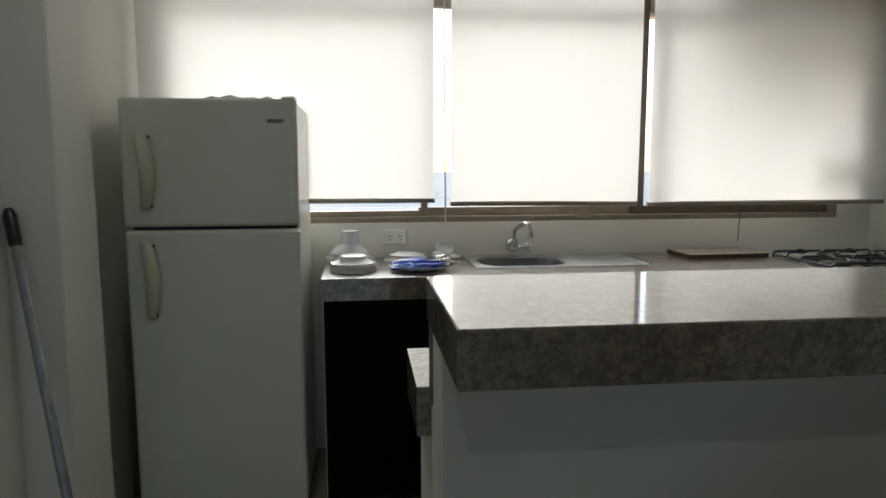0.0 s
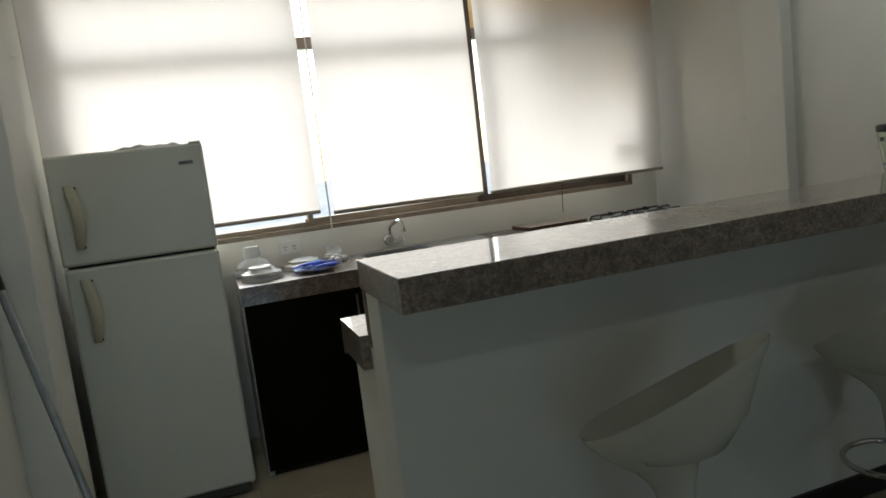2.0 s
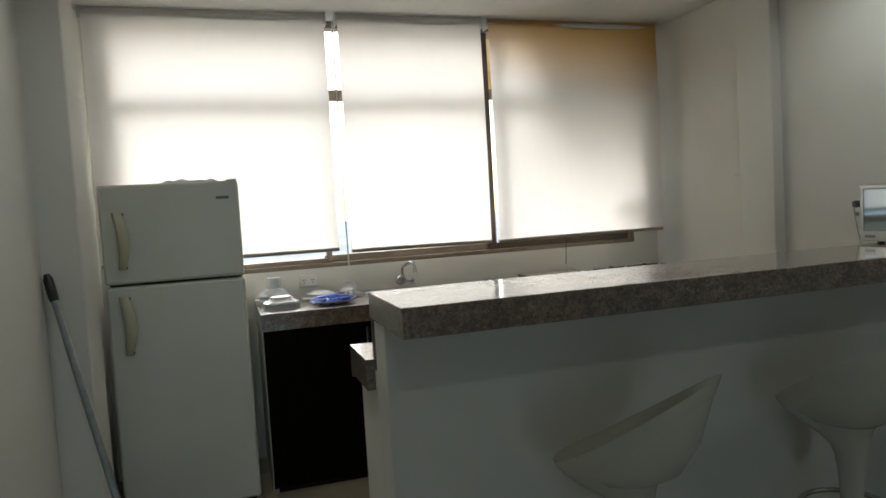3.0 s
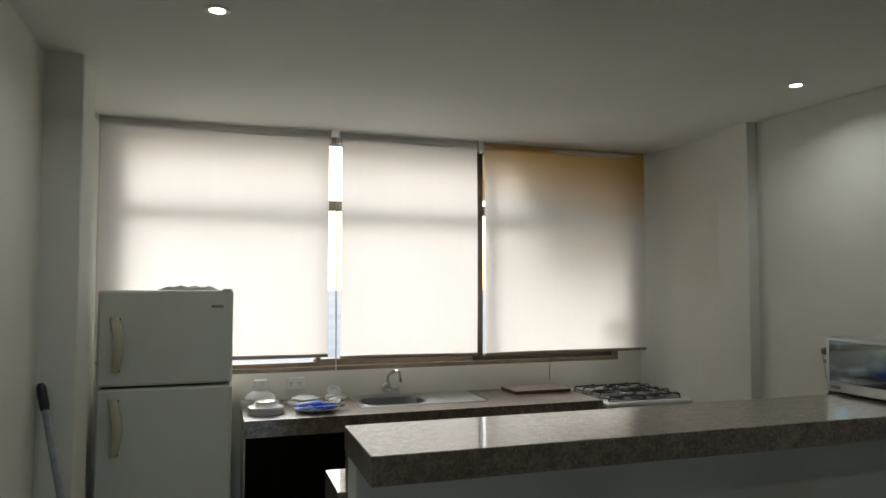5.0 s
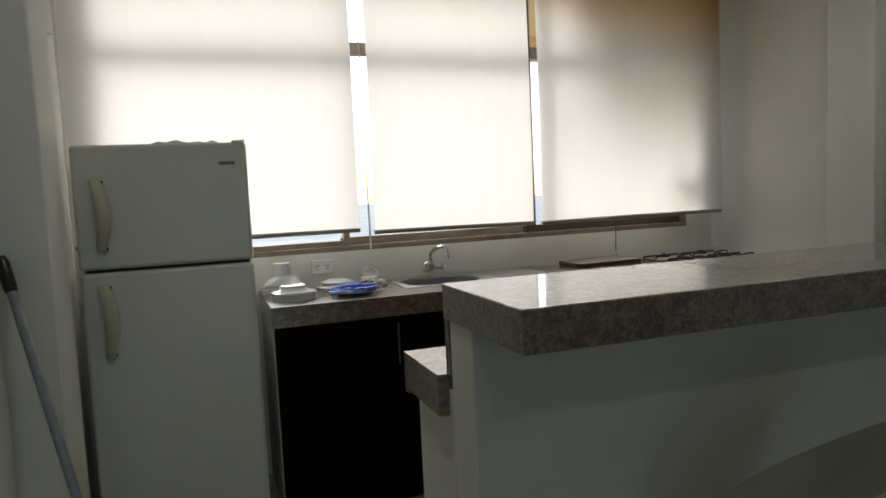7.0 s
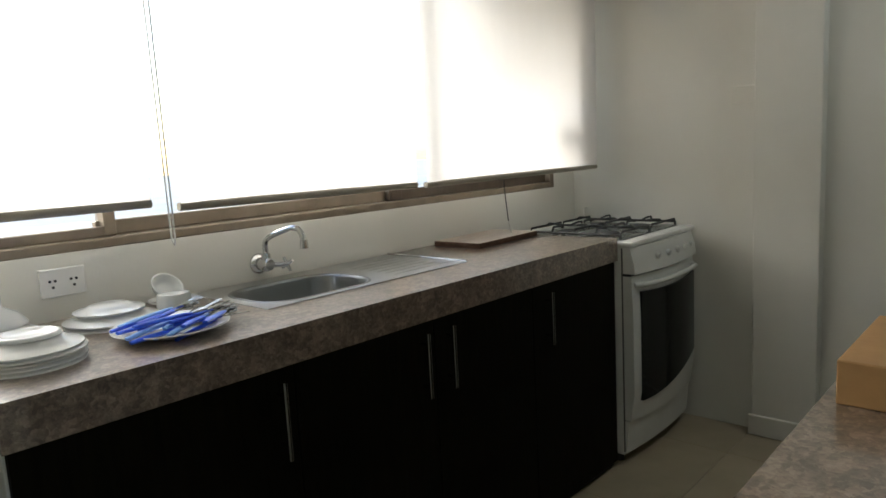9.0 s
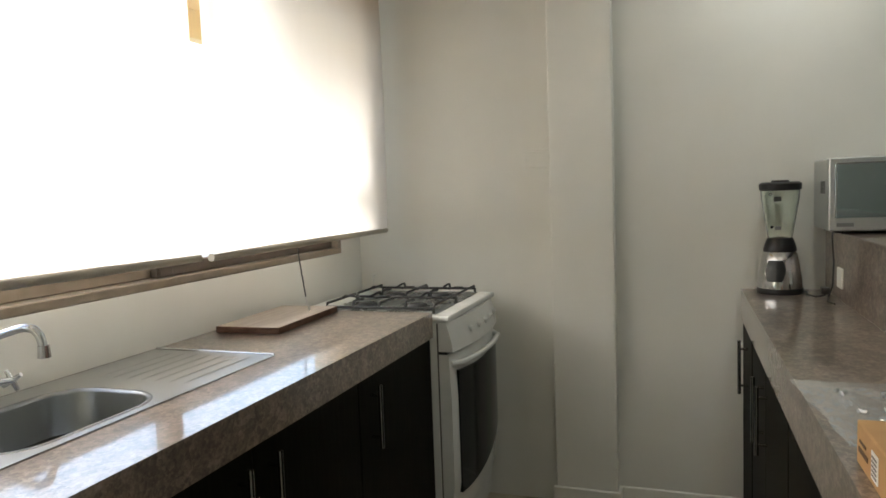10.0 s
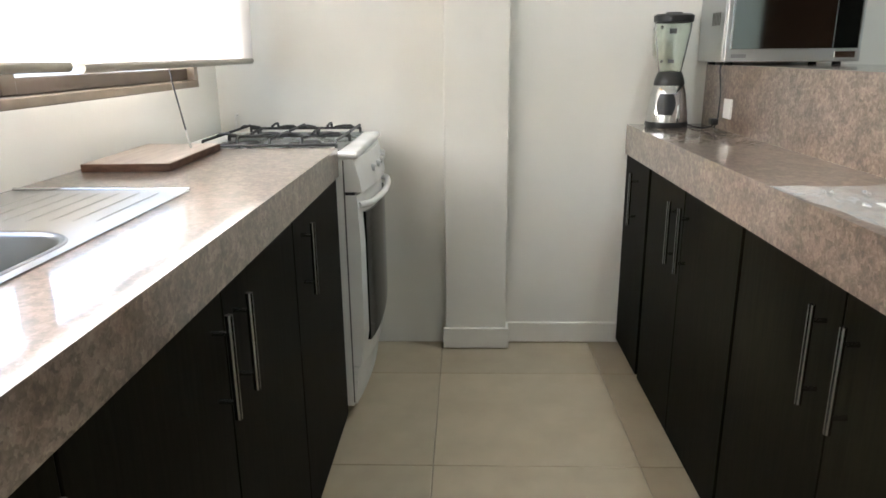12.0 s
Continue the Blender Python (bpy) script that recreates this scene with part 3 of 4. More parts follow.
# ---- stove ----
def stove():
    """A four-burner gas range: body, cooktop, slanted knob panel, bowed oven door, drawer."""
    s = thing("gas_stove", pose(2.03, -0.485, 0), "white gas range with black burner grates and dark oven door", "stove")
    w, d = 0.575, 0.56
    part("body", boxes((0, w, 0.0, d, 0.045, 0.865), bevel=0.006), M_ENAMEL, s)
    bm = boxes((-0.002, w + 0.002, -0.045, d + 0.004, 0.866, 0.886), bevel=0.006)
    part("cooktop", bm, M_ENAMEL, s, "white enamel cooktop rim")
    part("burner_tray", boxes((0.035, w - 0.035, 0.015, d - 0.115, 0.886, 0.8895), bevel=0.001), M_TRAY, s, "dull steel tray under the burners")
    # slanted, slightly bowed control panel
    n = 12

    def bowed(zs, ys, bow):
        bm = bmesh.new()
        rows = []
        for z, y in zip(zs, ys):
            rows.append([bm.verts.new((0.004 + (w - 0.008) * i / n, y - bow * (1 - (2 * i / n - 1) ** 2), z)) for i in range(n + 1)])
        rows.append([bm.verts.new((0.004 + (w - 0.008) * i / n, 0.002, zs[-1])) for i in range(n + 1)])
        rows.append([bm.verts.new((0.004 + (w - 0.008) * i / n, 0.002, zs[0])) for i in range(n + 1)])
        rows.append(rows[0])
        for a, b in zip(rows, rows[1:]):
            for i in range(n):
                bm.faces.new((a[i], a[i + 1], b[i + 1], b[i]))
        for i in (0, n):
            bm.faces.new([r[i] for r in rows[:-1]])
        bmesh.ops.recalc_face_normals(bm, faces=bm.faces[:])
        return bm
    panel = part("control_panel", bowed((0.765, 0.80, 0.865), (-0.052, -0.048, -0.030), 0.028), M_ENAMEL, s, "white slanted control panel")
    for i in range(5):
        x = 0.16 + i * 0.085
        bow = 0.028 * (1 - (2 * (x / w) - 1) ** 2)
        bm = bmesh.new()
        tube(bm, [(x, -0.040 - bow, 0.818), (x, -0.054 - bow, 0.815)], [0.0125, 0.011], 16)
        part("knob", bm, M_KNOB, panel, "light grey knob")
    dr = part("oven_door", bowed((0.19, 0.30, 0.60, 0.755), (-0.026, -0.042, -0.042, -0.036), 0.030), M_ENAMEL, s, "white bowed oven door")
    bm = bmesh.new()
    rows = []
    for k in range(9):
        v = k / 8
        row = []
        for i in range(n + 1):
            u = i / n
            zlow = 0.265 + 0.055 * (2 * u - 1) ** 2 * 0 + 0.10 * max(0, u - 0.1) ** 1.5
            ztop = 0.685 + 0.01 * (2 * u - 1) ** 2
            z = zlow + (ztop - zlow) * v
            x = 0.048 + (w - 0.075) * u
            row.append(bm.verts.new((x, -0.047 - 0.030 * (1 - (2 * x / w - 1) ** 2), z)))
        rows.append(row)
    for a, b in zip(rows, rows[1:]):
        for i in range(n):
            bm.faces.new((a[i], a[i + 1], b[i + 1], b[i]))
    g = bmesh.ops.extrude_face_region(bm, geom=bm.faces[:])
    for v in g["geom"]:
        if isinstance(v, bmesh.types.BMVert):
            v.co.y += 0.012
    bmesh.ops.recalc_face_normals(bm, faces=bm.faces[:])
    part("oven_window", bm, M_OVENGLASS, dr, "black oven glass")
    bm = bmesh.new()
    tube(bm, [(0.02 + (w - 0.04) * i / 12, -0.062 - 0.030 * (1 - (2 * i / 12 - 1) ** 2) + (0.022 if i in (0, 12) else 0), 0.722) for i in range(13)], 0.011, 10)
    part("door_handle", bm, M_ENAMEL, dr, "white curved handle")
    part("side_seam", boxes((-0.0008, 0.006, -0.0015, 0.0022, 0.06, 0.862)), M_GASKET, s, "dark seam beside the oven door")
    part("gap", boxes((0.006, w - 0.006, -0.03, 0.001, 0.752, 0.767)), M_BLACK, s)
    part("drawer", bowed((0.055, 0.185), (-0.008, -0.018), 0.018), M_ENAMEL, s, "white warming drawer")
    for x in (0.05, w - 0.05):
        for y in (0.05, d - 0.06):
            bm = bmesh.new()
            lathe(bm, [(0, 0), (0.018, 0), (0.018, 0.02), (0.012, 0.046), (0, 0.046)], 12, x, y)
            part("foot", bm, M_RUBBER, s)
    for x in (0.16, 0.415):
        for y in (0.13, 0.33):
            bm = bmesh.new()
            lathe(bm, [(0, 0.902), (0.028, 0.902), (0.034, 0.899), (0.036, 0.893), (0.046, 0.892), (0.046, 0.889)], 20, x, y)
            part("burner", bm, M_IRON, s, "black burner cap")
    for k in range(2):
        x0 = 0.04 + k * 0.25
        bm = bmesh.new()
        x1, y0, y1, z = x0 + 0.245, 0.025, d - 0.125, 0.916
        tube(bm, [(x0, y0, z - 0.012), (x0 + 0.01, y0, z), (x1 - 0.01, y0, z), (x1, y0, z - 0.012), (x1, y1, z - 0.012), (x1 - 0.01, y1, z), (x0 + 0.01, y1, z), (x0, y1, z - 0.012)], 0.0048, 8, True)
        xm, ym = (x0 + x1) / 2, (y0 + y1) / 2
        tube(bm, [(x0, ym, z - 0.012), (x0 + 0.014, ym, z + 0.003), (x1 - 0.014, ym, z + 0.003), (x1, ym, z - 0.012)], 0.0046, 6)
        for yc in (0.13, 0.33):
            for xe, sg in ((x0, 1), (x1, -1)):
                tube(bm, [(xe, yc, z - 0.012), (xe + sg * 0.012, yc, z + 0.008), (xe + sg * 0.040, yc, z + 0.009), (xe + sg * 0.088, yc, z + 0.004)], 0.0046, 6)
        for yy, sg, far in ((y0, 1, 0.072), (y1, -1, 0.072), (ym, -1, 0.066), (ym, 1, 0.066)):
            tube(bm, [(xm, yy, z), (xm, yy + sg * 0.014, z + 0.009), (xm, yy + sg * 0.04, z + 0.009), (xm, yy + sg * far, z + 0.004)], 0.0046, 6)
        for xx in (x0, x1):
            for yy in (y0, y1):
                tube(bm, [(xx, yy, z - 0.010), (xx, yy, 0.8875)], 0.005, 6)
        part("grate", bm, M_IRON, s, "black iron pan support")


stove()

# ---- fridge ----
def fridge():
    f = thing("refrigerator", pose(-0.65, -0.59, 0), "white two-door refrigerator with yellowed plastic handles", "refrigerator")
    w, d, h, sp = 0.589, 0.60, 1.55, 1.107
    part("body", boxes((0.006, w - 0.006, 0.062, d, 0.03, h - 0.006), bevel=0.008), M_FRIDGE, f)
    part("gasket", boxes((0.014, w - 0.014, 0.052, 0.0625, 0.06, h - 0.02)), M_GASKET, f)
    for nm, z0, z1, hz0, hz1 in (("freezer_door", sp + 0.006, h, 1.178, 1.43), ("fridge_door", 0.06, sp - 0.006, 0.800, 1.060)):
        dr = part(nm, boxes((0, w, 0.0, 0.052, z0, z1), bevel=0.012), M_FRIDGE, f)
        bm = bmesh.new()
        n = 14
        rows = []
        for i in range(n + 1):
            v = i / n
            z = hz0 + (hz1 - hz0) * v
            out = 0.010 + 0.034 * math.sin(math.pi * v) ** 0.7
            xo = 0.078 + 0.022 * math.sin(math.pi * v) - 0.006 * v
            hw = 0.019 + 0.006 * math.sin(math.pi * v) - 0.004 * (1 - v)
            rows.append([bm.verts.new(p) for p in ((xo - hw, -0.001, z), (xo - hw, -out, z), (xo - hw + 0.007, -out - 0.008, z), (xo + hw - 0.007, -out - 0.008, z), (xo + hw, -out, z), (xo + hw, -out + 0.010, z), (xo - hw + 0.008, -0.001, z))])
        for a, b in zip(rows, rows[1:]):
            for i in range(7):
                j = (i + 1) % 7
                bm.faces.new((a[i], a[j], b[j], b[i]))
        bm.faces.new(rows[0][::-1])
        bm.faces.new(rows[-1])
        bmesh.ops.recalc_face_normals(bm, faces=bm.faces[:])
        handle = part("handle", bm, M_CREAM, dr, "yellowed curved plastic handle")
        # black pegs paint the shade in the hollow at each handle end
        for z in (hz0 + 0.006, hz1 - 0.012):
            bm = bmesh.new()
            tube(bm, [(0.093, -0.0005, z), (0.097, -0.012, z + 0.003)], [0.006, 0.004], 10)
            part("end_hollow", bm, M_BLACK, handle, "black peg standing in for the shaded hollow at the handle's end")
        if nm == "freezer_door":
            part("badge", boxes((w - 0.100, w - 0.044, -0.003, 0.002, 1.468, 1.481), bevel=0.001), M_INK, dr, "small dark maker's badge")
    part("kick_plate", boxes((0.02, w - 0.02, 0.03, 0.06, 0.012, 0.056), bevel=0.002), M_GASKET, f)
    for x in (0.05, w - 0.05):
        for y in (0.09, d - 0.06):
            bm = bmesh.new()
            lathe(bm, [(0, 0), (0.02, 0), (0.02, 0.03), (0, 0.03)], 12, x, y)
            part("foot", bm, M_RUBBER, f)
    part("hinge_cap", boxes((w - 0.05, w - 0.004, 0.004, 0.08, h, h + 0.008), bevel=0.003), M_FRIDGE, f)


fridge()


def crumpled(name, cx, cy, z, w, d, h, seed, material, label, category):
    """A flattened, crumpled bag: a puckered top over a flat underside."""
    rnd = random.Random(seed)
    bm = bmesh.new()
    n = 16
    g = []
    for j in range(n + 1):
        row = []
        for i in range(n + 1):
            u, v = i / n, j / n
            edge = min(u, v, 1 - u, 1 - v)
            up = 0.002 + h * min(1, edge * 5) * (0.35 + 0.65 * abs(noise.noise(Vector((u * 4 + seed, v * 4, seed)))) * 1.8) + rnd.uniform(0, h * 0.1)
            wob = 0.02 * noise.noise(Vector((u * 3, v * 3, seed + 5)))
            row.append(bm.verts.new(((u - 0.5) * w + wob, (v - 0.5) * d + wob, up)))
        g.append(row)
    for j in range(n):
        for i in range(n):
            bm.faces.new((g[j][i], g[j][i + 1], g[j + 1][i + 1], g[j + 1][i]))
    e = bmesh.ops.extrude_face_region(bm, geom=bm.faces[:])
    for v in e["geom"]:
        if isinstance(v, bmesh.types.BMVert):
            v.co.z = 0.0005
    bmesh.ops.recalc_face_normals(bm, faces=bm.faces[:])
    solid(name, bm, material, label, category, at=pose(cx, cy, z))


crumpled("plastic_bag", -0.27, -0.40, 1.551, 0.26, 0.22, 0.020, 3, M_BAG, "dark crumpled plastic bag lying on the refrigerator", "bag")

# ---- broom ----
def broom():
    top, bot = Vector((-0.750, -1.140, 1.215)), Vector((-0.470, -1.450, 0.10))
    b = thing("broom", pose(*bot, 0, 0, 0), "broom with a grey metal pole leaning on the wall", "broom")
    d = top - bot
    bm = bmesh.new()
    tube(bm, [(0, 0, 0), tuple(d * 0.93)], 0.0125, 12)
    part("pole", bm, M_BROOM, b, "grey metal pole")
    bm = bmesh.new()
    tube(bm, [tuple(d * 0.915), tuple(d * 0.93), tuple(d * 0.985), tuple(d)], [0.015, 0.017, 0.017, 0.010], 12)
    part("grip", bm, M_BLACK, b, "black plastic grip")
    part("head", boxes((-0.13, 0.06, -0.025, 0.025, -0.03, 0.03), bevel=0.008), M_BLACK, b)
    part("bristles", boxes((-0.135, 0.065, -0.03, 0.03, -0.0985, -0.03), bevel=0.006), M_BRISTLE, b)


broom()

# ---- bar ----
BX, BZ = 0.277, 1.118
structure("bar_wall", boxes((BX + 0.010, XR, -1.90, -1.765, 0.0, 1.034), bevel=0.003), M_WALL, "white plastered half wall carrying the bar top", "half wall")
structure("bar_skirting", boxes((BX + 0.012, XR, -1.913, -1.897, 0.004, 0.09), bevel=0.002), M_PLINTH, "black skirting along the foot of the bar wall", "skirting")
bar = thing("bar_counter", pose(0, 0, 0), "thick polished brown granite bar counter with splashback", "bar counter")
part("slab", boxes((BX, XR - 0.002, -2.173, -1.7505, 1.034, BZ), bevel=0.003), M_GRANITE, bar)
part("splashback", boxes((BX + 0.006, XR - 0.003, -1.764, -1.7503, 0.9, 1.0336), (BX + 0.004, XR - 0.003, -1.7503, -1.747, 0.9, BZ - 0.0005)), M_GRANITE, bar)
bar_top = thing("bar_worktop", pose(0, 0, 0), "narrow brown granite worktop behind the bar", "worktop")
part("slab", boxes((0.257, XR - 0.003, -1.7465, -1.467, 0.862, 0.9)), M_GRANITE, bar_top)
part("front_edge", boxes((0.257, XR - 0.003, -1.492, -1.467, 0.789, 0.8618)), M_GRANITE, bar_top)
part("end_edge", boxes((0.2572, 0.285, -1.7465, -1.4925, 0.800, 0.8615)), M_GRANITE, bar_top)
bar_cab = thing("bar_cabinet_run", pose(0, 0, 0), "dark espresso base cabinets under the bar worktop", "base cabinet")
part("body", boxes((0.312, XR - 0.004, -1.764, -1.4935, 0.005, 0.788)), M_CABIN, bar_cab)
for x0, x1, hx in ((2.325, 2.664, 2.47), (1.93, 2.30, 1.985), (1.515, 1.93, 1.885), (1.08, 1.505, 1.130), (0.69, 1.08, 1.028), (0.312, 0.69, 0.64)):
    door(x0, x1, 0.02, 0.788, -1.474, 1, hx, 0.555, 0.745, bar_cab)
structure("bar_end_wall", boxes((0.286, 0.311, -1.764, -1.494, 0.0, 0.861), bevel=0.002), M_WALL, "white plastered end panel of the bar cabinets", "end panel")


def microwave():
    m = thing("microwave_oven", pose(2.388, -1.705, BZ, 0, 0, -90.3), "silver microwave oven with dark glass door on the bar top", "microwave")
    # local x runs along the front, local y goes into the oven
    w, d, z0, h = 0.440, 0.268, 0.010, 0.243
    part("case", boxes((0, w, 0.014, d, z0, h), bevel=0.005), M_MWBODY, m)
    dr = part("door_panel", boxes((0, w, -0.006, 0.0135, z0, h), bevel=0.004), M_MWBODY, m)
    part("door_glass", boxes((0.016, 0.346, -0.009, -0.005, 0.052, h - 0.020), bevel=0.001), M_MWGLASS, dr, "dark mirror-like door glass")
    part("control_panel", boxes((0.349, w - 0.014, -0.009, -0.005, 0.052, h - 0.020), bevel=0.001), M_OVENGLASS, dr, "black control panel")
    for i in range(6):
        part("vent_slot", boxes((-0.0006, 0.004, 0.060 + i * 0.014, 0.067 + i * 0.014, 0.130, 0.172)), M_GASKET, m, "dark vent slot")
    part("open_button", boxes((0.354, w - 0.018, -0.010, -0.005, 0.022, 0.044), bevel=0.002), M_CHROME, dr, "silver door button")
    part("badge", boxes((0.022, 0.070, -0.008, -0.005, 0.024, 0.036)), M_INK, dr, "small dark maker's badge")
    bm = bmesh.new()
    tube(bm, [(0.020, -0.009, 0.050), (0.020, -0.009, h - 0.017), (w - 0.012, -0.009, h - 0.017), (w - 0.012, -0.009, 0.050)], 0.0025, 6)
    part("bright_trim", bm, M_CHROME, dr, "bright trim line")
    for x in (0.04, w - 0.04):
        for y in (0.06, d - 0.04):
            bm = bmesh.new()
            lathe(bm, [(0, 0), (0.014, 0), (0.014, 0.0125), (0, 0.0125)], 12, x, y)
            part("foot", bm, M_RUBBER, m)
    return m


mw = microwave()


def blender_jug():
    b = thing("blender", pose(2.578, -1.588, 0.9), "countertop blender with chrome base and glass jar", "blender")
    bm = bmesh.new()
    lathe(bm, [(0, 0), (0.074, 0), (0.077, 0.008), (0.075, 0.020), (0, 0.020)], 32)
    part("foot_ring", bm, M_BLACK, b)
    bm = bmesh.new()
    lathe(bm, [(0.074, 0.020), (0.072, 0.05), (0.062, 0.118), (0.055, 0.146), (0.050, 0.150), (0, 0.150)], 32)
    part("base", bm, M_CHROME, b, "chrome motor base")
    bm = bmesh.new()
    lathe(bm, [(0.053, 0.146), (0.054, 0.156), (0.050, 0.172), (0.045, 0.186), (0.041, 0.1955), (0, 0.1955)], 32)
    part("collar", bm, M_BLACK, b, "black collar")
    bm = bmesh.new()
    rows = []
    for k in range(8):
        z = 0.046 + k * 0.0105
        r = 0.0745 - 0.010 * max(0, (z - 0.05) / 0.065)
        half = 0.024 + 0.010 * math.sin(math.pi * k / 7)
        rows.append([bm.verts.new((-r * math.cos(a), r * math.sin(a), z)) for a in [half / r * (i / 3 - 1) for i in range(7)]])
    for a, b2 in zip(rows, rows[1:]):
        for i in range(6):
            bm.faces.new((a[i], a[i + 1], b2[i + 1], b2[i]))
    g = bmesh.ops.extrude_face_region(bm, geom=bm.faces[:])
    for v in g["geom"]:
        if isinstance(v, bmesh.types.BMVert):
            v.co.x += 0.006
    bmesh.ops.recalc_face_normals(bm, faces=bm.faces[:])
    part("control_panel", bm, M_BLACK, b, "black control panel", at=pose(0, 0, 0, 0, 0, -20))
    bm = bmesh.new()
    outer = [(0.040, 0.196), (0.043, 0.212), (0.052, 0.27), (0.062, 0.335), (0.064, 0.368)]
    inner = [(r - 0.004, z) for r, z in outer[::-1]]
    lathe(bm, outer + inner + [(0.0, 0.202)], 32)
    jar = part("jar", bm, M_GLASS, b, "clear glass jar")
    bm = bmesh.new()
    tube(bm, [(0.060, 0, 0.350), (0.094, 0, 0.345), (0.098, 0, 0.32), (0.088, 0, 0.25), (0.054, 0, 0.23)], 0.007, 10)
    part("jar_handle", bm, M_GLASS, jar, at=pose(0, 0, 0, 0, 0, 25))
    part("scale_mark", boxes((-0.0585, -0.0565, -0.012, 0.012, 0.325, 0.342)), M_INK, jar, "faded print on the jar", at=pose(0, 0, 0, 0, 0, -15))
    part("scale_mark", boxes((-0.0475, -0.0455, -0.010, 0.010, 0.226, 0.238)), M_INK, jar, "faded print on the jar", at=pose(0, 0, 0, 0, 0, -15))
    bm = bmesh.new()
    lathe(bm, [(0.060, 0.362), (0.068, 0.366), (0.069, 0.386), (0.060, 0.392), (0.030, 0.392), (0.028, 0.398), (0, 0.398)], 32)
    part("lid", bm, M_BLACK, b, "black lid")
    bm = bmesh.new()
    tube(bm, [(0.05, -0.06, 0.006), (-0.02, -0.085, 0.005), (-0.07, -0.075, 0.005), (-0.12, -0.095, 0.005), (-0.15, -0.115, 0.015), (-0.165, -0.118, 0.028)], 0.0035, 8)
    part("power_cord", bm, M_BLACK, b)
    part("plug", boxes((-0.185, -0.155, -0.125, -0.100, 0.022, 0.044), bevel=0.004), M_BLACK, b)


blender_jug()
bm = bmesh.new()
tube(bm, [(2.50, -1.742, 1.16), (2.49, -1.735, 1.10), (2.462, -1.735, 1.02), (2.452, -1.730, 0.94), (2.44, -1.715, 0.906), (2.36, -1.70, 0.9045), (2.31, -1.71, 0.9045)], 0.003, 8)
part("power_cord", bm, M_BLACK, mw).matrix_parent_inverse = mw.matrix_basis.inverted()

# ---- things on the bar worktop ----
def carton():
    c = thing("cardboard_box", pose(0.692, -1.487, 0.9), "flat brown cardboard box with printed side and white sticker", "box")
    part("carton", boxes((0, 0.275, -0.235, 0.0, 0.0, 0.060), bevel=0.002), M_CARD, c)
    st = part("sticker", boxes((0.165, 0.195, 0.0, 0.0012, 0.010, 0.046)), M_PAPER, c, "white barcode sticker")
    for i in range(5):
        part("print_line", boxes((0.169, 0.191, 0.0012, 0.0018, 0.014 + i * 0.006, 0.017 + i * 0.006)), M_INK, st)
    for x0, x1, z0, z1 in ((0.06, 0.115, 0.018, 0.026), (0.07, 0.10, 0.008, 0.013), (0.078, 0.094, 0.036, 0.042), (0.225, 0.258, 0.034, 0.038), (0.215, 0.262, 0.020, 0.027)):
        part("print_mark", boxes((x0, x1, 0.0, 0.001, z0, z1)), M_CARDINK, c)
    part("tape", boxes((0.0, 0.275, -0.125, -0.108, 0.060, 0.0606)), M_CARD, c)


carton()
solid("black_remote", boxes((-0.075, 0.075, -0.022, 0.022, 0, 0.016), bevel=0.006), M_BLACK, "black plastic remote lying on the cardboard box", "remote", at=pose(0.835, -1.60, 0.9607, 0, 0, -12))
bm = bmesh.new()
vs = [bm.verts.new(p) for p in ((0.0, 0, 0), (0.235, 0, 0), (0.300, -0.020, 0.070), (0.0, -0.022, 0.088))]
bm.faces.new(vs)
g = bmesh.ops.extrude_face_region(bm, geom=bm.faces[:])
for v in g["geom"]:
    if isinstance(v, bmesh.types.BMVert):
        v.co.y -= 0.002
bmesh.ops.recalc_face_normals(bm, faces=bm.faces[:])
solid("red_card", bm, M_RED, "bright red card leaning on the granite splashback", "card", at=pose(0.865, -1.722, 0.9005))


def clear_bag():
    b = thing("clear_plastic_bag", pose(1.195, -1.59, 0.9), "clear plastic bag with paper sheet and small parts", "bag")
    bm = bmesh.new()
    n = 26
    g = []
    for j in range(n + 1):
        row = []
        for i in range(n + 1):
            u, v = i / n, j / n
            e = min(u, v, 1 - u, 1 - v)
            z = 0.004 + min(1, e * 4) * (0.014 + 0.010 * noise.noise(Vector((u * 5, v * 5, 2)))) + 0.002 * abs(noise.noise(Vector((u * 11, v * 11, 4))))
            x = (u - 0.5) * 0.36 + 0.012 * noise.noise(Vector((v * 4, 0, 1)))
            y = (v - 0.5) * 0.235 + 0.010 * noise.noise(Vector((u * 4, 3, 1))) - 0.03 * (0.5 - u)
            row.append(bm.verts.new((x, y, z)))
        g.append(row)
    for j in range(n):
        for i in range(n):
            bm.faces.new((g[j][i], g[j][i + 1], g[j + 1][i + 1], g[j + 1][i]))
    part("film", bm, M_FILM, b, "clear wrinkled film")
    part("paper_sheet", boxes((-0.15, 0.03, -0.085, 0.012, 0.001, 0.0022)), M_PAPER, b, "folded white leaflet", at=pose(0, 0, 0, 0, 0, -8))
    part("print_line", boxes((-0.12, -0.05, -0.040, -0.030, 0.0022, 0.0028)), M_INK, b, at=pose(0, 0, 0, 0, 0, -8))
    rnd = random.Random(4)
    for i in range(9):
        x, y = rnd.uniform(-0.08, 0.12), rnd.uniform(-0.02, 0.08)
        bm = bmesh.new()
        tube(bm, [(x, y, 0.006), (x + rnd.uniform(-0.02, 0.02), y + rnd.uniform(-0.015, 0.015), 0.006)], 0.005, 8)
        part("small_part", bm, M_CHROME, b, "small metal fitting")


clear_bag()

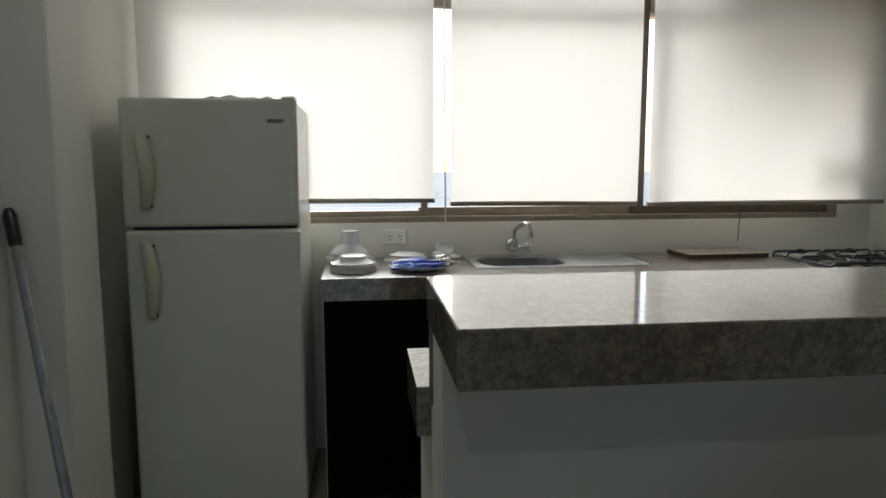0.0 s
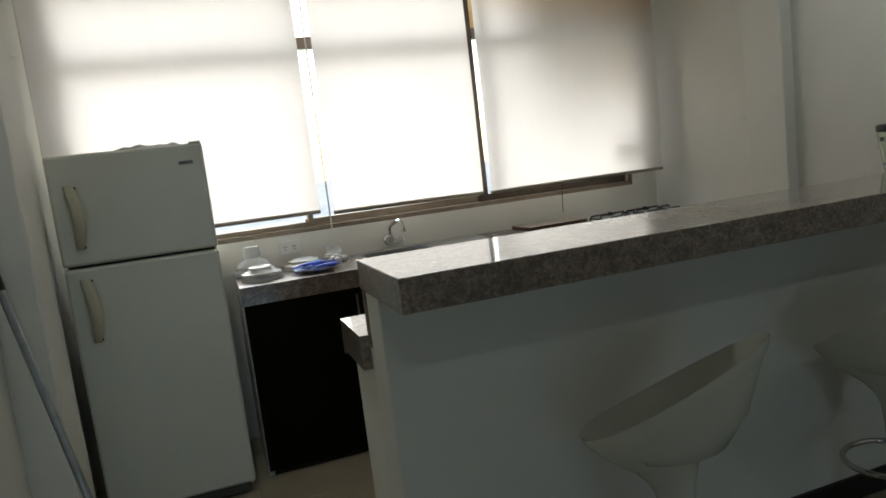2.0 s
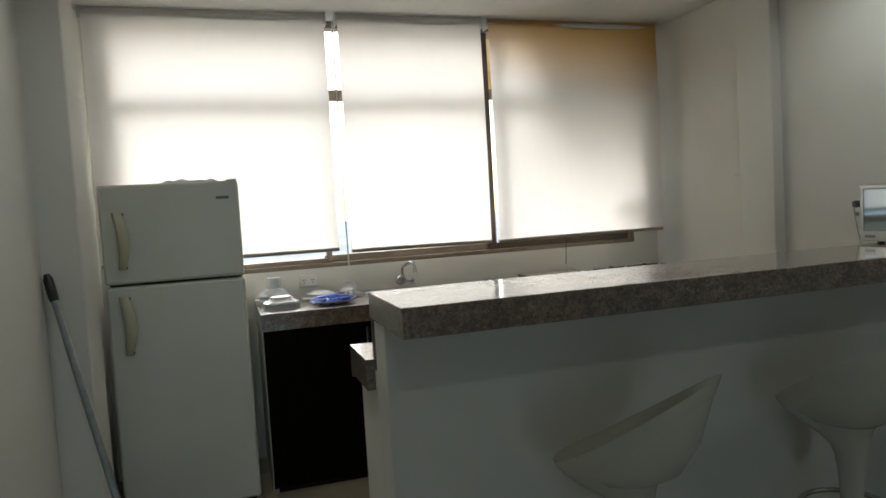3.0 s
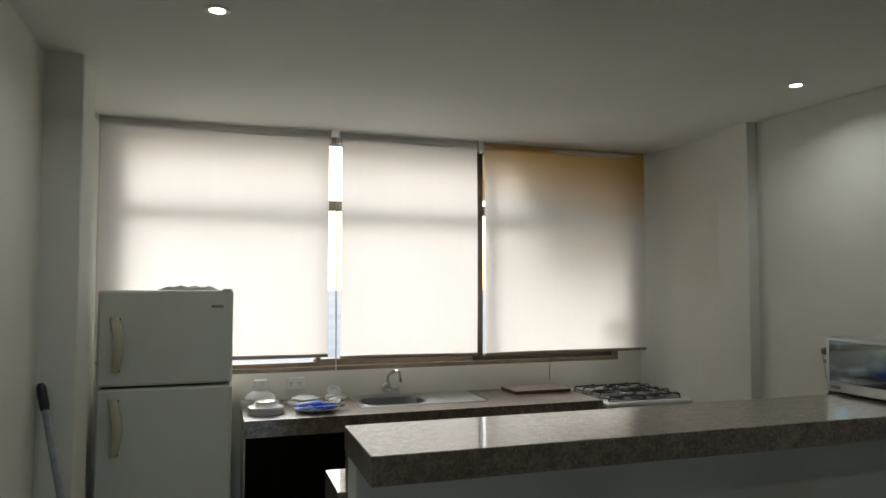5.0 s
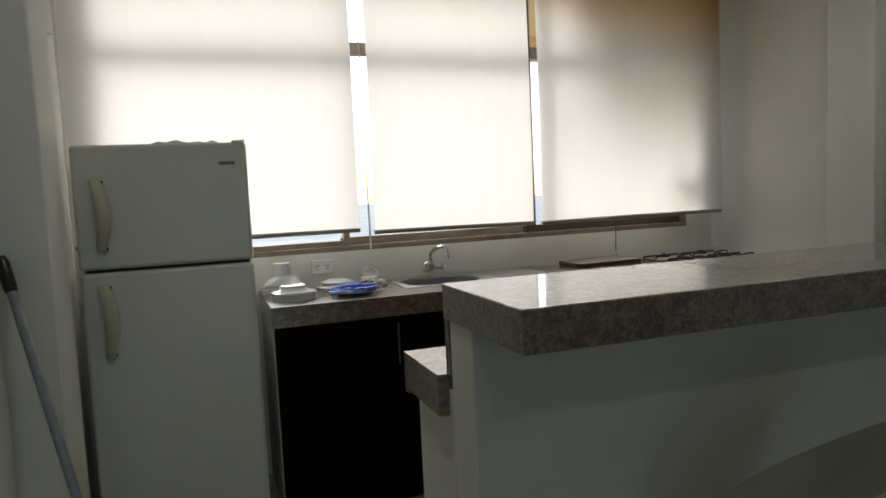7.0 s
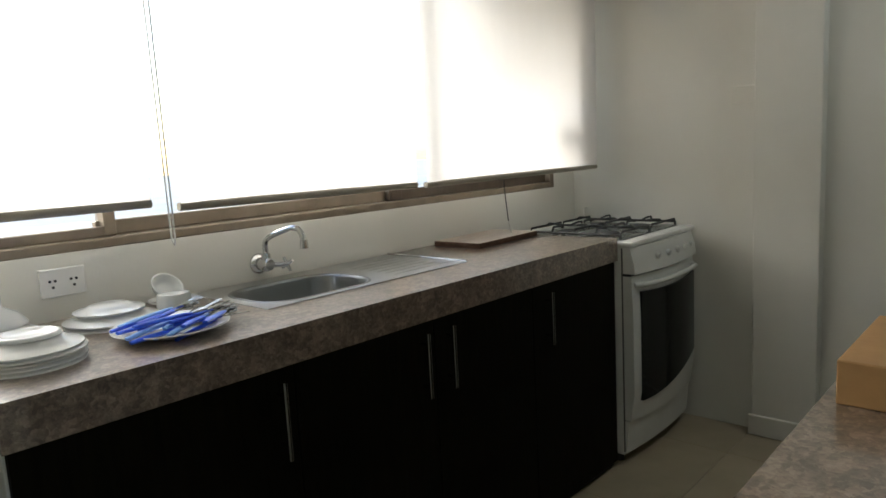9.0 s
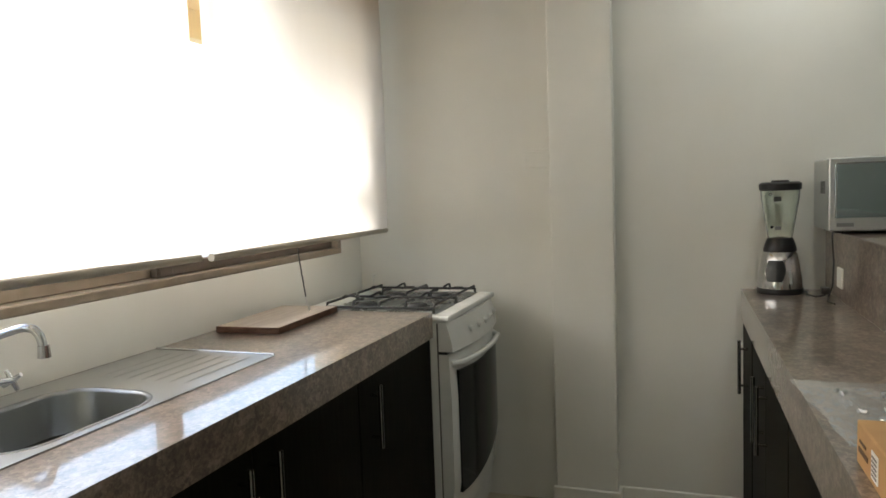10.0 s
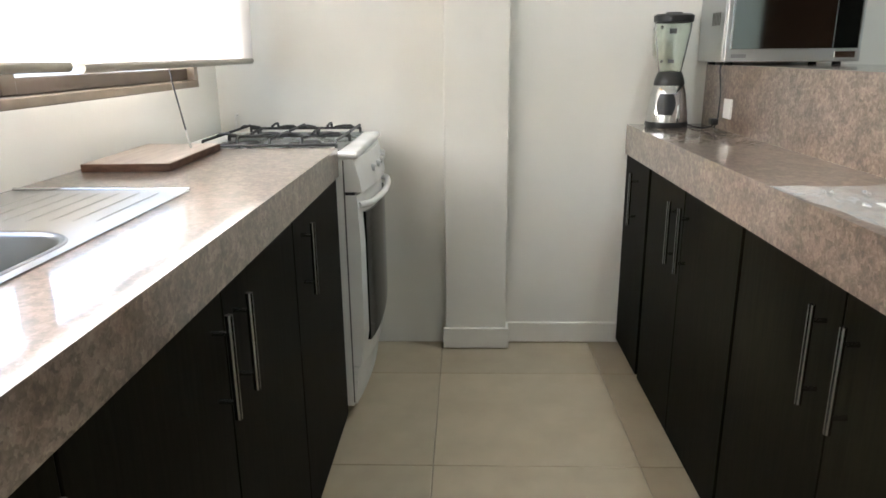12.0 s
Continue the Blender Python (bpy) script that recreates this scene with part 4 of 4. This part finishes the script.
# ---- crockery by the sink ----
def plate_profile(r, rim, h):
    return [(0, 0.0), (r * 0.55, 0.0), (r * 0.62, 0.003), (r * 0.70, h * 0.55), (r, h), (r, h + 0.003), (r * 0.70, h * 0.55 + 0.004), (r * 0.60, 0.006), (0, 0.005)]


def plate(x, y, z, r, h=0.016, flip=False, label="white porcelain dinner plate stacked on the worktop", group="stacked plates"):
    bm = bmesh.new()
    lathe(bm, plate_profile(r, 0, h), 40)
    m = pose(x, y, z + (h + 0.003 if flip else 0), 180 if flip else 0)
    return solid("plate", bm, M_CERAM, label, "plate", group, at=m)


def bowl(x, y, z, r, h, flip=False, label="white porcelain bowl turned upside down on the plates", m=None):
    bm = bmesh.new()
    lathe(bm, [(0, 0), (r * 0.45, 0), (r * 0.5, 0.004), (r * 0.8, h * 0.45), (r, h), (r - 0.004, h), (r * 0.76, h * 0.47), (r * 0.45, 0.010), (0, 0.008)], 40)
    solid("bowl", bm, M_CERAM, label, "bowl", at=m or pose(x, y, z + (h if flip else 0), 180 if flip else 0))


def turned_cup(x, y, z, r, h, label):
    """A small straight cup standing on its rim, with a foot ring on top."""
    bm = bmesh.new()
    lathe(bm, [(r - 0.004, 0), (r, 0), (r * 0.97, h * 0.55), (r * 0.93, h - 0.006), (r * 0.88, h - 0.001), (r * 0.80, h), (r * 0.76, h - 0.003), (0, h - 0.004)], 36)
    solid("cup", bm, M_CERAM, label, "cup", at=pose(x, y, z))


for k in range(5):
    plate(0.118 + 0.003 * (k % 2), -0.262 + 0.003 * (k % 3), 0.9 + k * 0.0075, 0.094 + 0.001 * (k % 2), 0.020, True, "white porcelain plate stacked upside down on the worktop")
bm = bmesh.new()
lathe(bm, [(0.058, 0.0), (0.055, 0.006), (0.050, 0.0075), (0.044, 0.007), (0.040, 0.003), (0, 0.003)], 40)
solid("saucer", bm, M_CERAM, "small white saucer turned upside down on stacked plates", "saucer", at=pose(0.118, -0.261, 0.9531))
for k in range(3):
    plate(0.102, -0.02 + 0.002 * k, 0.9 + k * 0.009, 0.105, 0.020, True, "white porcelain plate stacked upside down under a bowl")
bowl(0.102, -0.02, 0.9 + 0.0405, 0.086, 0.040, True)
turned_cup(0.102, -0.018, 0.9 + 0.0805, 0.041, 0.058, "white porcelain cup upside down on an upturned bowl")
for k in range(2):
    plate(0.352, -0.055, 0.9 + k * 0.010, 0.104, 0.018, True, "white porcelain plate upside down near the wall socket")
plate(0.350, -0.052, 0.9 + 0.0305, 0.078, 0.012, True, "white porcelain dish turned upside down near the wall socket")
plate(0.385, -0.283, 0.9, 0.122, 0.018, label="white porcelain plate heaped with blue cutlery", group="")
turned_cup(0.503, -0.062, 0.9, 0.043, 0.044, "white porcelain cup upside down on the worktop")
plate(0.540, 0.020, 0.9, 0.062, 0.010, label="small white saucer beside the upturned cup", group="")
bowl(0.515, 0.022, 0.905, 0.042, 0.034, label="small white porcelain bowl tipped towards the room", m=pose(0.520, 0.030, 0.928, 42, 8, 0))


def cutlery(kind, m, colour):
    c = thing(kind, m, kind + " with a blue plastic handle and steel end", kind, "heap of blue cutlery")
    bm = bmesh.new()
    tube(bm, [(-0.112, 0, 0), (-0.075, 0, 0.001), (-0.01, 0, 0.001), (0.012, 0, 0)], [0.0062, 0.0082, 0.0072, 0.004], 8)
    for v in bm.verts:
        v.co.z *= 0.6
    part("handle", bm, colour, c, "blue plastic handle")
    bm = bmesh.new()
    if kind == "knife":
        box(bm, -0.004, 0.085, -0.006, 0.006, -0.0008, 0.0008, 0.0004, 1)
    elif kind == "spoon":
        tube(bm, [(-0.004, 0, 0), (0.045, 0, 0.001), (0.055, 0, 0.001), (0.075, 0, 0.0), (0.092, 0, 0.002)], [0.0025, 0.002, 0.009, 0.013, 0.004], 10)
        for v in bm.verts:
            v.co.z *= 0.35
    else:
        tube(bm, [(-0.004, 0, 0), (0.045, 0, 0.001)], 0.0024, 8)
        box(bm, 0.044, 0.060, -0.010, 0.010, -0.0008, 0.0012, 0.0004, 1)
        for k in range(4):
            box(bm, 0.059, 0.092, -0.010 + k * 0.0058, -0.0076 + k * 0.0058, -0.0006, 0.001)
    for v in bm.verts:
        v.co.x = 0.010 + v.co.x * 0.78
    part("steel_end", bm, M_STEEL, c, "steel end")


rnd = random.Random(11)
for i in range(22):
    ang = rnd.gauss(15, 15)
    cutlery(rnd.choice(("knife", "fork", "spoon")), pose(0.428 + rnd.uniform(-0.06, 0.05), -0.285 + rnd.uniform(-0.055, 0.05), 0.915 + i * 0.0014, rnd.uniform(-8, 8), rnd.uniform(-7, 3), ang),
            M_LIGHTBLUE if rnd.random() < 0.38 else M_BLUE)

# ---- cutting board ----
board = thing("cutting_board", pose(1.612, -0.146, 0.9005, 0, 0, 2), "worn wooden cutting board with dark edges on the worktop", "cutting board")
part("slab", boxes((0.003, 0.382, 0.003, 0.212, 0, 0.020), bevel=0.002), M_BOARD, board)
for x0, x1, y0, y1 in ((0, 0.385, 0, 0.0028), (0, 0.385, 0.2122, 0.215), (0, 0.0028, 0.003, 0.212), (0.3822, 0.385, 0.003, 0.212)):
    part("edge", boxes((x0, x1, y0, y1, 0.0005, 0.0188), bevel=0.0006), M_BOARDEDGE, board, "dark stained worn edge")
bm = bmesh.new()
tube(bm, [(1.905, -0.045, 1.143), (1.893, -0.055, 1.10), (1.868, -0.088, 0.972)], 0.0022, 6)
solid("blind_pull_stick", bm, M_IRON, "thin dark pull stick hanging below the blind", "pull stick")

bm = bmesh.new()
tube(bm, [(1.868, -0.088, 0.972), (1.886, -0.090, 0.9215)], 0.0028, 6)
solid("clear_pull_tip", bm, M_CHAIN, "pale plastic tip of the blind's pull stick", "pull tip")
bm = bmesh.new()
tube(bm, [(XR + 0.01, 0.03, 0.945), (2.645, 0.03, 0.945), (2.64, 0.03, 0.938), (2.64, 0.03, 0.90)], 0.004, 10)
structure("gas_pipe_stub", bm, M_BRACKET, "short grey gas pipe stub from the wall behind the stove", "pipe")

# ---- bar stools ----
def stool(m, label):
    """Moulded trumpet stool: one-piece shell flowing into the column, foot ring, round base."""
    s = thing("bar_stool", m, label, "bar stool", "stools at the bar")
    bm = bmesh.new()
    n = 48

    def rim(a):
        k = 0.5 - 0.5 * math.cos(a)            # 0 in front, 1 at the back
        return 0.215 + 0.02 * k, 0.645 + 0.262 * k ** 1.25

    rings = []
    prof = ((0.0, 0.20), (0.12, 0.215), (0.28, 0.27), (0.45, 0.42), (0.62, 0.66), (0.80, 0.86), (0.93, 0.965), (1.0, 1.0))
    for t, f in prof:
        row = []
        for i in range(n):
            a = 2 * math.pi * i / n
            r, h = rim(a)
            z = 0.47 + (h - 0.47) * t
            row.append(bm.verts.new((-r * f * math.cos(a), r * f * math.sin(a), z)))
        rings.append(row)
    for q, f in ((0.985, 0.975), (0.86, 0.90), (0.62, 0.76), (0.44, 0.56), (0.36, 0.34), (0.34, 0.12)):
        row = []
        for i in range(n):
            a = 2 * math.pi * i / n
            r, h = rim(a)
            floor_z = 0.60
            z = floor_z + (h - floor_z) * max(0, (q - 0.34) / 0.66) ** 1.1
            row.append(bm.verts.new((-r * f * math.cos(a), r * f * math.sin(a), z)))
        rings.append(row)
    for a, b in zip(rings, rings[1:]):
        for i in range(n):
            j = (i + 1) % n
            bm.faces.new((a[i], a[j], b[j], b[i]))
    bm.faces.new(rings[-1])
    bm.faces.new(rings[0][::-1])
    bmesh.ops.recalc_face_normals(bm, faces=bm.faces[:])
    part("seat", bm, M_SHELL, s, "glossy cream moulded seat shell")
    bm = bmesh.new()
    lathe(bm, [(0, 0.26), (0.030, 0.26), (0.033, 0.34), (0.038, 0.42), (0.0425, 0.475), (0, 0.475)], 28)
    part("column_cover", bm, M_SHELL, s, "cream column cover")
    bm = bmesh.new()
    lathe(bm, [(0.024, 0.02), (0.024, 0.262)], 20)
    part("column", bm, M_CHROME, s, "chrome column")
    bm = bmesh.new()
    tube(bm, [(-0.03 + 0.125 * math.cos(2 * math.pi * i / 28), 0.135 * math.sin(2 * math.pi * i / 28), 0.315) for i in range(28)], 0.009, 10, True)
    tube(bm, [(0.03, 0, 0.315), (0.096, 0, 0.315)], 0.009, 8)
    part("foot_ring", bm, M_CHROME, s, "chrome foot ring")
    bm = bmesh.new()
    lathe(bm, [(0, 0.003), (0.19, 0.003), (0.195, 0.010), (0.15, 0.020), (0.04, 0.034), (0.028, 0.045), (0, 0.045)], 40)
    part("base_plate", bm, M_CHROME, s, "round chrome base plate")
    return s


# local +x is the back of the seat
stool(pose(0.872, -2.285, 0, 0, 0, -56), "glossy cream moulded bar stool turned sideways to the bar")
stool(pose(1.73, -2.215, 0, 0, 0, -92), "glossy cream moulded bar stool with its back to the room")
stool(pose(2.40, -2.33, 0, 0, 0, -70), "glossy cream moulded bar stool close to the wall")

# ---- ceiling lamps ----
def downlight(x, y):
    d = thing("ceiling_spotlight", pose(x, y, ZC), "small round recessed ceiling spotlight, switched on", "ceiling light", "ceiling spotlights")
    bm = bmesh.new()
    lathe(bm, [(0.0245, -0.001), (0.042, -0.001), (0.043, -0.004), (0.040, -0.006), (0.026, -0.005)], 32, close=True)
    part("trim_ring", bm, M_BRACKET, d)
    bm = bmesh.new()
    lathe(bm, [(0, -0.0035), (0.025, -0.0035), (0.025, -0.001), (0, -0.001)], 24)
    part("lens", bm, M_LAMP, d, "glowing lamp lens")
    lamp = new("spot_glow", bpy.data.lights.new("spot_glow", "AREA"))
    lamp.data.shape, lamp.data.size, lamp.data.energy, lamp.data.color = "DISK", 0.06, LAMP_WATTS, (0.95, 1.0, 0.95)
    lamp.data.spread = radians(150)
    lamp.matrix_world = look((x, y, ZC - 0.012), (x, y, 0))


LAMP_WATTS = 0.9
downlight(2.29, -1.665)
downlight(-0.145, -1.745)
downlight(2.26, -4.0)
downlight(-0.145, -4.0)

# ---- outside ----
# unseen canopy, added to dim the upper part of the blinds
structure("canopy_shader", boxes((XL - 0.6, XR + 0.6, YW + T, YW + T + 0.26, ZC + 0.08, ZC + 0.2), bevel=0.004), M_OUTPALE, "unseen concrete strip added outside to shade the blind tops", "canopy")
# invented block whose shadow makes the soft patch low on the blind
structure("shadow_caster", boxes((2.26, 2.66, YW + T, YW + T + 0.16, 1.41, 1.47), bevel=0.004), M_OUTPALE, "unseen block added outside to cast a patch of shade on the blind", "ledge")
structure("ground", boxes((-600, 600, -600, 600, -7.0, -6.8)), M_GROUND, "street and yards below the window", "ground")
# slab added out of view; it dims and warms the blind below
structure("blind_shade_slab", boxes((1.62, 5.2, YW + T + 0.262, YW + T + 1.4, ZC + 0.02, ZC + 0.16), (1.62, 5.2, YW + T + 1.32, YW + T + 1.4, ZC - 0.16, ZC + 0.02), bevel=0.004), M_AMBER_SLAB, "unseen ochre slab added outside to shade and warm the blind", "roof slab")

# ---- floor tiles, last ----
floor = structure("floor", boxes((XL - T, XR + T, YB - T, YW + T, -0.12, -0.004)), M_GROUT, "beige polished ceramic tile floor with thin grout lines", "floor")
TS = 0.605
bm = bmesh.new()
box(bm, 0.0012, TS - 0.0012, 0.0012, TS - 0.0012, -0.006, 0.0, 0.0015, 1)
tile_mesh = mesh_of("tile", bm, M_TILE, False)
x0, y0 = 1.767 - 5 * TS, -0.755 - 10 * TS
for i in range(8):
    for j in range(13):
        x, y = x0 + i * TS, y0 + j * TS
        if XL - TS < x < XR and YB - TS < y < YW:
            t = new("tile", tile_mesh)
            t.parent = floor
            t.matrix_basis = pose(x, y, 0)
